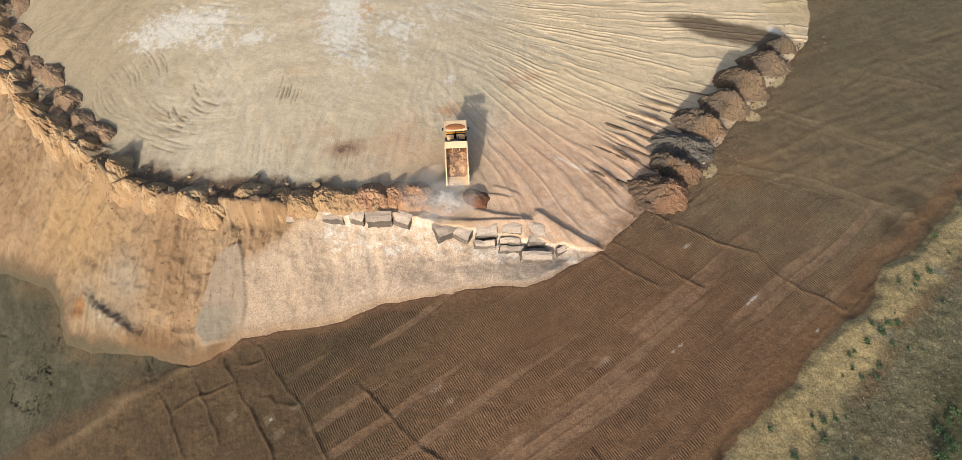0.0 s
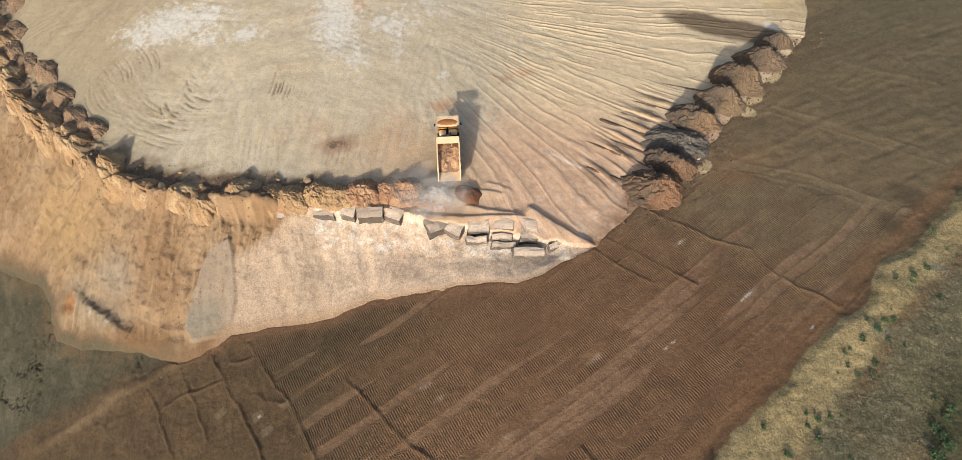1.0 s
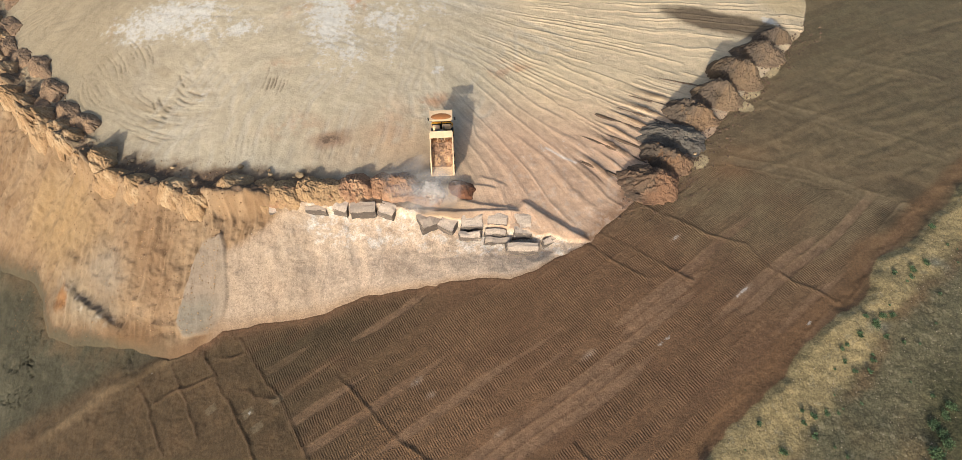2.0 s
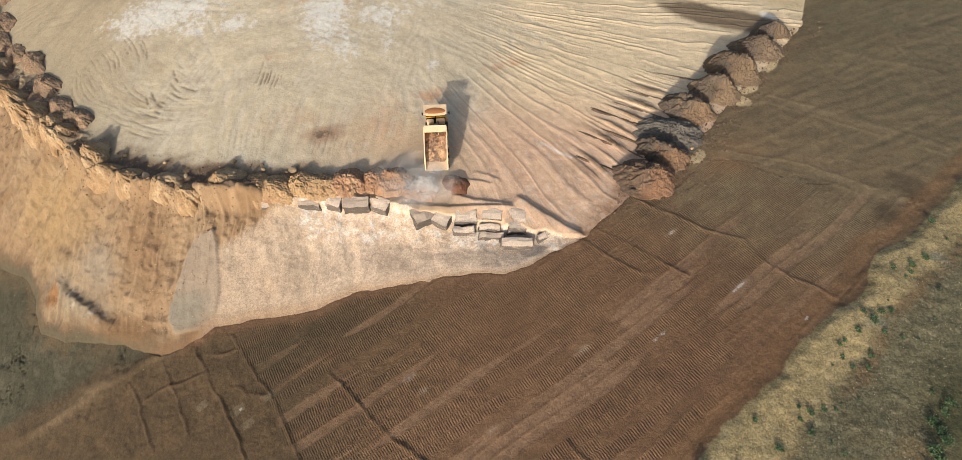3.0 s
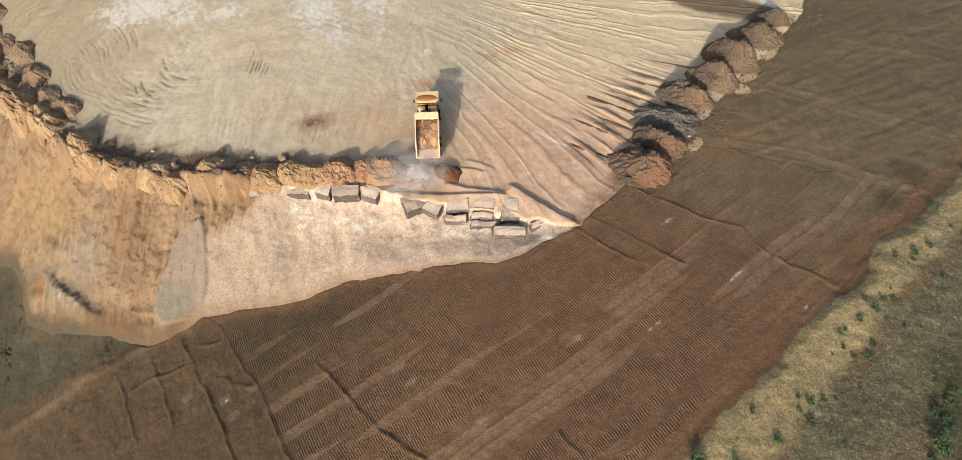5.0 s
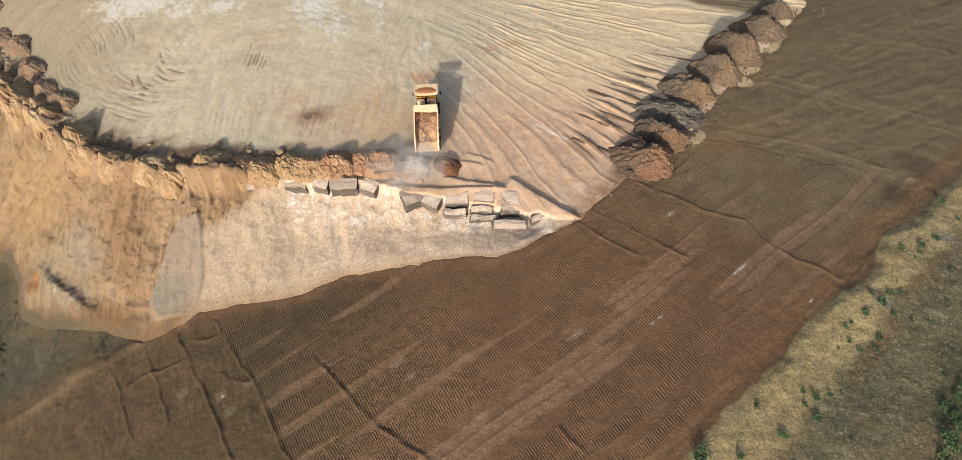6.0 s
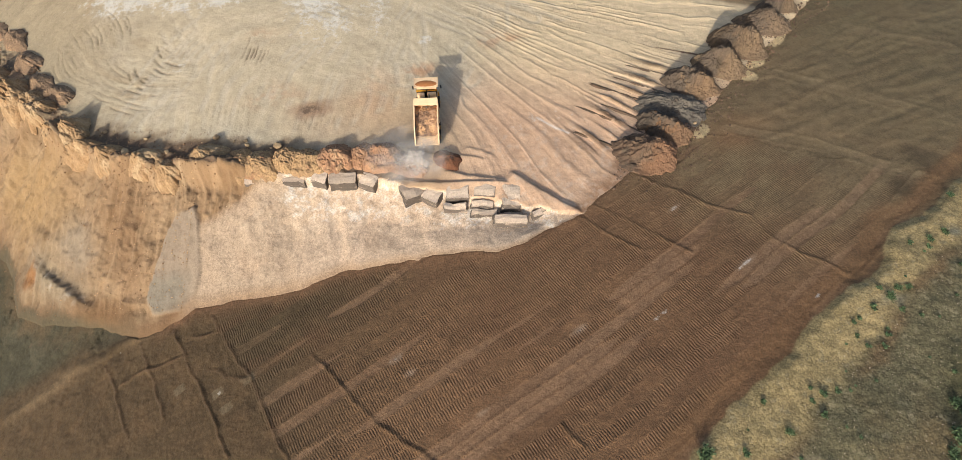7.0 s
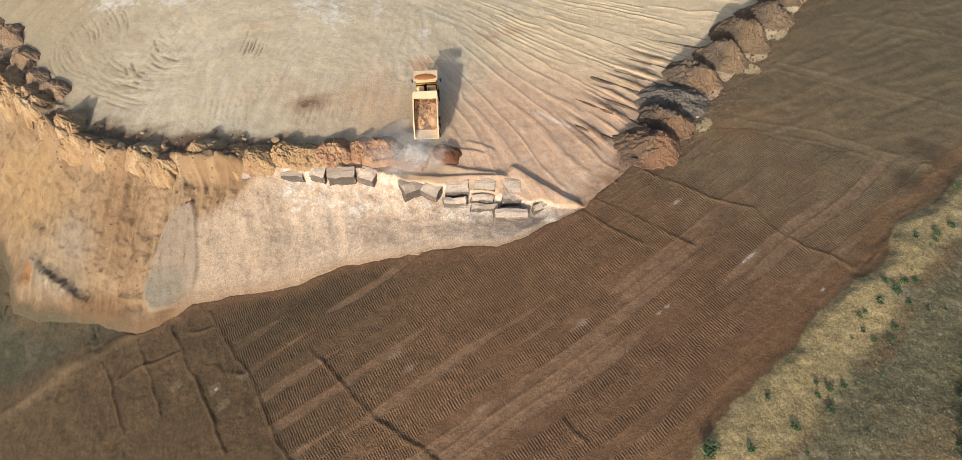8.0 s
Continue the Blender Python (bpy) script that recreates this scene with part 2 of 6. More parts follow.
def tip_level(x, y, fine=True):
    out, top, u, dc, df = tip_plan(x, y)
    zb, zf = bench_level(x, y), field_level(x, y)
    z = mix(zb, zf, u)
    z = np.where(top, mix(zf, z, step(-0.5, 4.5, to_line(*plan_point(x, y), BORDER))), z)
    edge = np.minimum(df, to_line(*plan_point(x, y), BORDER))
    if not fine:
        return np.where(out, z, zf - 0.8)
    face = np.where(top, 0.0, step(0.0, 0.12, u) * (1 - step(0.8, 1.0, u)))
    gravel = step(-36, -32, x + 3 * rough(x, y, 6, 5) - 1.3 * np.maximum(y - 26, 0))
    # spurs and gullies running down the face
    way = crest_way(x, y) + 0.9 * rough(x, y, 6, 22, 3)
    spur = (1 - 2 * np.abs(bumps(way, dc * 0.10, 6.0, 41))) * (1 - 0.7 * u)
    rill = np.abs(bumps(way, dc * 0.15, 1.5, 43)) + 0.6 * np.abs(bumps(way, dc * 0.25, 0.6, 44))
    calm = np.maximum(gravel, grey_cone(x, y))
    z = z + face * (1 - 0.85 * calm) * (1.5 * spur * (1 - 0.75 * step(-53, -44, x)) - 0.5 * rill)
    z = z + face * (1 - 0.7 * calm) * 0.32 * (np.abs(rough(x, y, 1.5, 14, 4, 0.65)) - 0.2) * (1.2 - 0.8 * u)
    berm = np.clip(0.9 + 1.5 * bumps(way, 0 * x + 3.0, 4.6, 46) + 0.8 * bumps(way, 0 * x, 1.9, 47), 0.15, 2.6) * np.exp(-((dc - 0.2 * rough(x, y, 2, 48)) / (1.5 + 0.4 * bumps(way, 0 * x, 3.0, 49))) ** 2)
    rubble = np.where(top, np.exp(-(np.maximum(dc - 1.6 - 1.2 * rough(x, y, 5, 51, 3), 0) / 2.0) ** 2), 0.0) * (1 - step(-9, -5, x)) * (1 - 0.5 * step(-34, -28, x))
    z = z + rubble * (1.5 * np.maximum(rough(x, y, 3.4, 52, 4, 0.55), -0.05) + 0.55 * np.abs(rough(x, y, 1.2, 53, 4, 0.65)) - 0.05)
    z = z + berm * (1 - step(-10, -5, x)) * 1.35 * (1 + 0.3 * rough(x, y, 0.9, 50, 3)) * (1 - 0.6 * step(-32, -26, x))
    z = z + face * (1 - 0.72 * calm) * (0.30 * rough(x, y, 3.5, 8, 5, 0.62) + 0.14 * rough(x, y, 0.7, 9, 3, 0.65))
    z = z + face * gravel * (0.24 * (np.abs(rough(x, y, 2.6, 12, 5, 0.62)) - 0.2) * step(21.5, 26.5, y + 1.5 * rough(x, y, 5, 15, 2)) + 0.12 * bumps(x + 0.3 * y, y * 0.25, 1.6, 16))
    cone = grey_cone(x, y)
    z = z + np.where(top, 0.0, 1.0) * 0.15 * cone * np.clip(u * 2, 0, 1)
    xs, ys = wander(x, y, 0.45, 3.5, 165)
    taper = spot(x, y, -57.2, 18.4, 9.5, 6.5, -28, 0.9) * (0.8 + 0.25 * rough(x, y, 2.2, 168, 3))
    z = z + taper * (1.0 * lip(xs, ys, SCARP, 2.6, 0.95) - 0.35 * np.exp(-(to_line(xs - 1.3, ys - 1.9, SCARP) / 1.5) ** 2))
    for x0, x1, y0, y1 in PITS:
        z = z - 0.55 * step(x0 - 0.1, x0 + 0.2, x) * (1 - step(x1 - 0.2, x1 + 0.1, x)) * step(y0 - 0.1, y0 + 0.2, y) * (1 - step(y1 - 0.5, y1 + 0.3, y))
    ledge = step(-27, -22, x) * (1 - step(11, 14, x)) * (1 - 0.2 * step(-8, 3, x)) * t_face(top, u)
    z = z - 1.0 * ledge
    # furrows and ruts on the bench
    cw, fan, low = furrows(x, y)
    f = cw - np.floor(cw)
    on = np.where(top, 1.0, 0.0)
    ridge = np.exp(-((f - 0.6) / np.where(f < 0.6, mix(0.34, 0.22, low), mix(0.10, 0.035, low))) ** 2)
    z = z + on * fan * (mix(0.11, 0.09, low) * ridge + 0.05 * rough(x, y, 1.2, 79, 2))
    near = np.exp(-(to_line(x, y, [(20.5, 40.0), (25.0, 46.5), (29.5, 52.5)]) / 3.4) ** 2)
    cf, _, r = furrow_coordinate(x, y)
    z = z + on * near * 0.35 * step(0.15, 0.5, bumps(cf * 1.25, r * 0.04, 1.0, 233)) * (1 + 0.5 * rough(x, y, 0.6, 160, 2))
    xs, ys = wander(x, y, 0.35, 3.0, 150)
    for p, q, h, w in TIP_RIDGES:
        z = z + on * h * lip(xs, ys, [p, q], 4.5 * w, w)
    ring = np.hypot((x + 46) * 0.9, y - 66) + 1.0 * rough(x, y, 9, 31, 2)
    arcs = np.abs(bumps(ring, np.arctan2(y - 66, x + 46) * 4.0, 0.7, 33))
    swirl = spot(x, y, -54, 52, 17, 8, -18, 0.6) * step(-0.3, 0.4, rough(x, y, 7, 35, 3)) * np.where(top, 1.0, 0.0)
    z = z - swirl * arcs * 0.07 - on * (0.22 * ruts(x, y) + 0.05 * wheel_marks(x, y))
    z = z + np.where(top, 1.0, 0.0) * (0.10 * rough(x, y, 4, 36, 4) + 0.025 * rough(x, y, 0.6, 37, 2))
    # the edge thins out over the soil beside it
    z = z + step(0.0, 1.0, edge) * 0.12
    return np.where(out, z, zf - np.minimum(edge, 1.2) * 0.8)


@once
def lanes(x, y):
    """Two sweeps of crawler tracks over the field: across and along them, and which one rules."""
    wx, wy = x + 0.6 * rough(x, y, 26, 90, 2), y + 0.6 * rough(x, y, 26, 95, 2)
    second = step(-1.5, 1.5, (wy - 37) * 0.9 + (wx - 40) * 0.25 + 3 * rough(x, y, 12, 92, 2))
    a, b = radians(34.1), radians(24.0)
    wy = wy + 0.8 * bumps(x * 0.82 + y * 0.57, y * 0.82 - x * 0.57, 9.0, 98) * 0.5
    across = np.where(second > 0.5, -wx * math.sin(b) + wy * math.cos(b), -wx * math.sin(a) + wy * math.cos(a))
    along = np.where(second > 0.5, wx * math.cos(b) + wy * math.sin(b), wx * math.cos(a) + wy * math.sin(a))
    across = across - np.where(second > 0.5, 0.0, 0.00094 * np.clip(along, -80, 80) ** 2)
    return across, along, second


def untracked(x, y, second):
    """The smooth greyish stretch of the field beyond the sweep's edge."""
    return second * step(-0.6, 0.6, 51.0 + 0.56 * (x - 44.2) - y + 0.8 * rough(x, y, 6, 93, 3))


TRACKS = [[(48.3, 51.6), (58.2, 45.7), (67.5, 39.5)], [(38.7, 40.4), (48.9, 37.0), (58.6, 30.7)], [(60.0, 62.5), (67.0, 58.5), (74.0, 55.5)]]
SWEEP_EDGE = [(44.2, 50.4), (52.0, 51.8), (58.5, 55.0), (63.4, 58.8), (69.7, 64.7)]
CORNER_ROWS = [[(-31.5, 13.7), (-29.1, 11.2), (-25.9, 7.6), (-23.0, 5.0), (-21.0, 2.2), (-18.6, -1.1), (-15.6, -4.1)],
            [(-36.9, 11.8), (-35.8, 10.5), (-34.1, 8.9), (-33.3, 7.3), (-31.5, 5.8), (-29.3, 3.2), (-27.2, 0.8), (-25.5, -1.8), (-24.1, -3.0)],
            [(-41.6, 10.2), (-39.3, 7.1), (-37.9, 5.9), (-35.9, 2.9), (-34.6, 1.1)], [(-46.2, 7.4), (-43.8, 4.8), (-42.0, 2.2), (-39.3, -1.4)],
            [(-42.9, 5.0), (-41.0, 6.3), (-38.9, 7.1), (-36.7, 7.6), (-34.1, 8.8)], [(-33.7, 11.0), (-31.9, 11.2), (-30.2, 11.8)], [(-30.0, 6.7), (-28.1, 6.5), (-27.1, 5.9), (-24.4, 5.6)]]
LANE_ROWS = [[(-16.1, 8.6), (-13.3, 6.3), (-10.2, 3.6), (-7.7, 1.5), (-4.6, -0.5), (-1.1, -2.2), (0.7, -3.6)], [(13.0, 0.9), (15.5, -1.3)],
            [(17.6, 28.6), (19.3, 27.7), (22.4, 25.8), (26.3, 22.8), (29.4, 20.7)], [(17.1, 26.1), (20.6, 23.2), (23.9, 20.9)],
            [(25.1, 32.4), (29.3, 29.9), (32.9, 27.4), (36.2, 26.1), (37.6, 25.7), (38.4, 23.1), (40.1, 21.3), (41.5, 19.9), (43.7, 18.9), (45.6, 17.2)],
            [(47.0, 17.6), (50.4, 21.0), (53.4, 24.6)]]
WINDROWS = CORNER_ROWS + LANE_ROWS
PITCH = 1.32


@once
def smooth_bands(x, y):
    """Stretches of a lane that were dragged smooth, tapering to their ends."""
    across, along, second = lanes(x, y)
    lane = np.floor(across / PITCH)
    f = across / PITCH - lane
    n = bumps(lane * 15.0, along, 15.0, 97) - 0.45 * step(6, 16, y - 0.40 * x) - 0.35 * second + 0.10 * rough(x, y, 1.5, 88, 2)
    w = np.clip((n - 0.12) / 0.5, 0, 0.8)
    return (1 - step(0.6 * w - 0.10, 0.6 * w + 0.02, np.abs(f - 0.5))) * (w > 0.04)


@once
def trodden(x, y):
    """The smoother, damper corner of the field that no lane crosses."""
    return 1 - step(-1.0, 1.0, to_side(x, y) + 0.5 * rough(x, y, 4, 89, 2))


def to_side(x, y):
    """How far a point lies beyond the first windrow, towards the lanes."""
    return (x + 31.5) * 0.74 + (y - 13.7) * 0.67


@once
def ground_parts(x, y):
    """Masks of the field: natural verge, crawler-tracked soil, wet hollow."""
    xw, yw = wander(x, y, 0.55, 3.0, 61)
    dv = to_line(xw, yw, VERGE)
    verge_side = inside(xw, yw, VERGE + [(140, -60)])
    dv = np.where(verge_side, dv, -dv)
    bank = (y - 10.6 - 0.51 * (x + 43.6)) * 0.89 + 0.5 * rough(x, y, 6, 64)
    wet = step(-0.4, 3.2, bank) * (1 - step(-41, -37, x))
    return dv, wet


def ground_level(x, y, fine=True):
    z = field_level(x, y)
    dv, wet = ground_parts(x, y)
    z = z + step(-0.2, 0.9, dv) * (0.32 + 0.25 * rough(x, y, 9, 63, 2)) - np.exp(-((dv + 1.0) / 0.8) ** 2) * 0.12 - 0.2 * wet
    if fine:
        across, along, second = lanes(x, y)
        lane = np.floor(across / PITCH)
        f = across / PITCH - lane
        soil = (1 - step(-0.6, 0.2, dv)) * (1 - 0.8 * wet)
        broken = step(-0.5, 0.3, bumps(lane * 7.0, along, 7.0, 97))
        own = 1 - trodden(x, y)
        plain_soil = untracked(x, y, second)
        weak = mix(1.0, 0.4, second) * (1 - 0.85 * plain_soil)
        z = z + 0.04 * np.exp(-(to_line(x, y, SWEEP_EDGE) / 0.25) ** 2) + plain_soil * (0.16 * rough(x, y, 5, 94, 4, 0.6) + 0.045 * bumps(across, along * 0.10, 0.8, 83))
        for line in TRACKS:
            off = to_line(*wander(x, y, 0.5, 6.0, 96), line)
            z = z + 0.05 * np.exp(-((off - 0.9) / 0.22) ** 2)
        z = z + soil * weak * own * (np.exp(-((f - 0.03) / 0.07) ** 2) * 0.07 * broken - 0.035 * smooth_bands(x, y))
        z = z + soil * (1 - own) * (0.16 * rough(x, y, 2.6, 86, 4, 0.65) + 0.07 * np.abs(rough(x, y, 0.9, 87, 3, 0.6)))
        z = z + (1 - step(-0.6, 0.2, dv)) * (0.22 + 0.12 * rough(x, y, 3, 85, 2)) * np.exp(-(to_line(*wander(x, y, 0.6, 4.0, 84), BERM) / 0.75) ** 2) * (1 - step(-43, -40, x))
        xs, ys = wander(x, y, 0.32, 1.6, 110)
        breaks = 0.5 + 0.5 * step(-0.5, 0.3, rough(x, y, 2.0, 140, 2))
        for k, line in enumerate(WINDROWS):
            z = z + soil * np.exp(-(to_line(xs, ys, line) / 0.165) ** 2) * (0.20 if k < 7 else 0.24 if k == 7 else 0.16) * breaks
        z = z + soil * (0.10 * rough(x, y, 6, 100, 3) + 0.04 * rough(x, y, 0.7, 101, 2))
        z = z + step(0, 1, dv) * (0.30 * rough(x, y, 7, 102, 4) + 0.10 * rough(x, y, 0.9, 103, 3))
        crack = (1 - step(0.0, 0.05, np.abs(rough(x, y, 4, 105, 5, 0.7)))) * step(-0.1, 0.3, rough(x, y, 9, 106, 2))
        z = z + wet * (1 - step(-0.6, 0.2, dv)) * (0.20 * rough(x, y, 3, 104, 5, 0.65) - 0.34 * crack)
    # sunk below the tip that lies on it
    xw, yw = plan_point(x, y)
    under = np.where(inside(xw, yw, OUTLINE), np.minimum(to_line(xw, yw, FOOT), to_line(xw, yw, BORDER)), 0.0)
    return np.where(under > 0, np.minimum(z, tip_level(x, y, False)) - np.minimum(under, 1.5) * 0.9, z)


def rest(x, y):
    """The height of what one stands on."""
    xa, ya = np.array([float(x)]), np.array([float(y)])
    return float(max(tip_level(xa, ya)[0] if tip_plan(xa, ya)[0][0] else -1e3, ground_level(xa, ya)[0]))


# ---- materials ----
def material(name, rough_value=0.9, metal=0.0):
    m = bpy.data.materials.new(name)
    m.use_nodes = True
    t = m.node_tree
    b = t.nodes["Principled BSDF"]
    b.inputs["Roughness"].default_value, b.inputs["Metallic"].default_value = rough_value, metal
    b.inputs["Specular IOR Level"].default_value = 0.25
    return m, t, b


def node(t, kind, **props):
    n = t.nodes.new(kind)
    for k, v in props.items():
        if k == "operation":
            n.operation = v
        elif k == "blend_type":
            n.blend_type = v
        elif k == "data_type":
            n.data_type = v
        elif k == "attribute_name":
            n.attribute_name = v
    return n


def calc(t, op, a, b=0.0, c=0.0):
    n = node(t, "ShaderNodeMath", operation=op)
    for i, v in enumerate((a, b, c)):
        if isinstance(v, (int, float)):
            n.inputs[i].default_value = v
        else:
            t.links.new(v, n.inputs[i])
    return n.outputs[0]


def grain(t, size, detail=4, roughness=0.6, where=None):
    n = node(t, "ShaderNodeTexNoise")
    n.inputs["Scale"].default_value, n.inputs["Detail"].default_value, n.inputs["Roughness"].default_value = 1.0 / size, detail, roughness
    if where is None:
        where = node(t, "ShaderNodeTexCoord").outputs["Object"]
    t.links.new(where, n.inputs["Vector"])
    return n.outputs["Fac"]


def shade_by(t, colour, factor, low, high):
    """colour times a value that runs from low to high with the factor."""
    n = node(t, "ShaderNodeMapRange")
    n.inputs["From Min"].default_value, n.inputs["From Max"].default_value = 0.25, 0.75
    n.inputs["To Min"].default_value, n.inputs["To Max"].default_value = low, high
    t.links.new(factor, n.inputs["Value"])
    v = node(t, "ShaderNodeVectorMath", operation="SCALE")
    t.links.new(colour, v.inputs[0])
    t.links.new(n.outputs[0], v.inputs["Scale"])
    return v.outputs[0]


def relief(t, b, height, strength, distance, before=None):
    n = node(t, "ShaderNodeBump")
    n.inputs["Strength"].default_value, n.inputs["Distance"].default_value = strength, distance
    t.links.new(height, n.inputs["Height"])
    if before is not None:
        t.links.new(before, n.inputs["Normal"])
    t.links.new(n.outputs[0], b.inputs["Normal"])
    return n.outputs[0]


def soil_material(name, tracked, swept=False):
    """Bare earth: its colours lie on the mesh as drawn soil zones and some painted shade, with grain, pebbles and
    crawler marks.
    """
    m, t, b = material(name, 0.95)
    a = node(t, "ShaderNodeAttribute", attribute_name="soil")
    plain = swept and not tracked
    broad_g = 0.08 if plain else 0.2
    col = shade_by(t, a.outputs["Color"], grain(t, 0.45, 6, 0.75), 1 - broad_g, 1 + broad_g)
    g = 0.07 if plain else 0.22
    col = shade_by(t, col, grain(t, 0.22, 4, 0.85), 1 - g, 1 + g)
    col = shade_by(t, col, grain(t, 2.5, 3, 0.6), 0.95 if plain else 0.9, 1.05 if plain else 1.1)
    nb = relief(t, b, grain(t, 0.40, 7, 0.85), 0.9, 0.045 if plain else 0.11)
    clod = node(t, "ShaderNodeTexVoronoi")
    clod.inputs["Scale"].default_value = 3.4
    t.links.new(node(t, "ShaderNodeTexCoord").outputs["Object"], clod.inputs["Vector"])
    nb = relief(t, b, calc(t, "MULTIPLY", clod.outputs["Distance"], grain(t, 1.4, 3, 0.6)), 0.8, -0.06 if tracked else -0.05 if swept else -0.10, nb)
    if swept:
        w = node(t, "ShaderNodeAttribute", attribute_name="sweep")
        fine, broad = grain(t, 0.28, 4, 0.7, w.outputs["Vector"]), grain(t, 1.1, 3, 0.6, w.outputs["Vector"])
        sw = node(t, "ShaderNodeAttribute", attribute_name="streak").outputs["Fac"]
        fine = calc(t, "ADD", calc(t, "MULTIPLY", calc(t, "SUBTRACT", fine, 0.5), sw), 0.5)
        broad = calc(t, "ADD", calc(t, "MULTIPLY", calc(t, "SUBTRACT", broad, 0.5), sw), 0.5)
        col = shade_by(t, col, fine, 0.92, 1.07)
        col = shade_by(t, col, broad, 0.89, 1.09)
        nb = relief(t, b, fine, 0.8, 0.05, nb)
    if swept:
        crumbs = grain(t, 1.3, 9, 0.72)
        for key, (cr, cg, cb), most in (("chalk", (0.64, 0.615, 0.55), 0.62), ("loam", (0.118, 0.078, 0.050), 0.85)):
            want = node(t, "ShaderNodeAttribute", attribute_name=key).outputs["Fac"]
            fac = calc(t, "MULTIPLY", calc(t, "SUBTRACT", calc(t, "ADD", crumbs, calc(t, "MULTIPLY", want, 0.55)), 0.885), 6.5)
            fac = calc(t, "MULTIPLY", calc(t, "MINIMUM", calc(t, "MAXIMUM", fac, 0.0), 1.0), most)
            blender = node(t, "ShaderNodeMix", data_type="RGBA")
            t.links.new(fac, blender.inputs[0])
            t.links.new(col, blender.inputs[6])
            blender.inputs[7].default_value = (cr, cg, cb, 1)
            col = blender.outputs[2]
    t.links.new(col, b.inputs["Base Color"])
    if swept:
        pb = node(t, "ShaderNodeAttribute", attribute_name="pebble").outputs["Fac"]
        vor = node(t, "ShaderNodeTexVoronoi")
        vor.inputs["Scale"].default_value = 6.0
        t.links.new(node(t, "ShaderNodeTexCoord").outputs["Object"], vor.inputs["Vector"])
        sepc = node(t, "ShaderNodeSeparateColor")
        t.links.new(vor.outputs["Color"], sepc.inputs[0])
        fac = calc(t, "ADD", calc(t, "MULTIPLY", calc(t, "SUBTRACT", sepc.outputs[0], 0.5), pb), 0.5)
        col2 = shade_by(t, col, fac, 0.80, 1.20)
        t.links.new(col2, b.inputs["Base Color"])
        nb = relief(t, b, calc(t, "MULTIPLY", vor.outputs["Distance"], pb), 0.9, -0.022, nb)
    if swept and not tracked:
        k = node(t, "ShaderNodeAttribute", attribute_name="crawler")
        sep = node(t, "ShaderNodeSeparateXYZ")
        t.links.new(k.outputs["Vector"], sep.inputs[0])
        off = calc(t, "ABSOLUTE", calc(t, "SUBTRACT", calc(t, "FRACT", calc(t, "ADD", sep.outputs[0], calc(t, "MULTIPLY", grain(t, 0.5, 3, 0.6), 0.10))), 0.55))
        crest = calc(t, "MULTIPLY", calc(t, "MAXIMUM", calc(t, "SUBTRACT", 1.0, calc(t, "DIVIDE", off, 0.10)), 0.0), sep.outputs[1])
        relief(t, b, crest, 1.0, 0.03, nb)
    if tracked:
        k = node(t, "ShaderNodeAttribute", attribute_name="crawler")
        sep = node(t, "ShaderNodeSeparateXYZ")
        t.links.new(k.outputs["Vector"], sep.inputs[0])
        wob = calc(t, "MULTIPLY", grain(t, 0.8, 3, 0.6), 4.5)
        wave = calc(t, "SINE", calc(t, "ADD", calc(t, "MULTIPLY", sep.outputs[0], 2 * math.pi / 0.30), wob))
        bars = calc(t, "MULTIPLY", calc(t, "MULTIPLY", wave, calc(t, "MULTIPLY", calc(t, "MAXIMUM", calc(t, "SUBTRACT", grain(t, 0.55, 4, 0.75), 0.22), 0.0), 3.2)), sep.outputs[1])
        relief(t, b, bars, 1.0, 0.038, nb)
    return m


SOIL, TRACKED, SWEPT = soil_material("dry_earth", False), soil_material("tracked_earth", True, True), soil_material("swept_earth", False, True)


def rgb(r, g, b):
    """Albedo from a picture colour 0..255."""
    return np.array([((v / 255.0 + 0.055) / 1.055) ** 2.4 if v > 10 else v / 3295.0 for v in (r, g, b)])


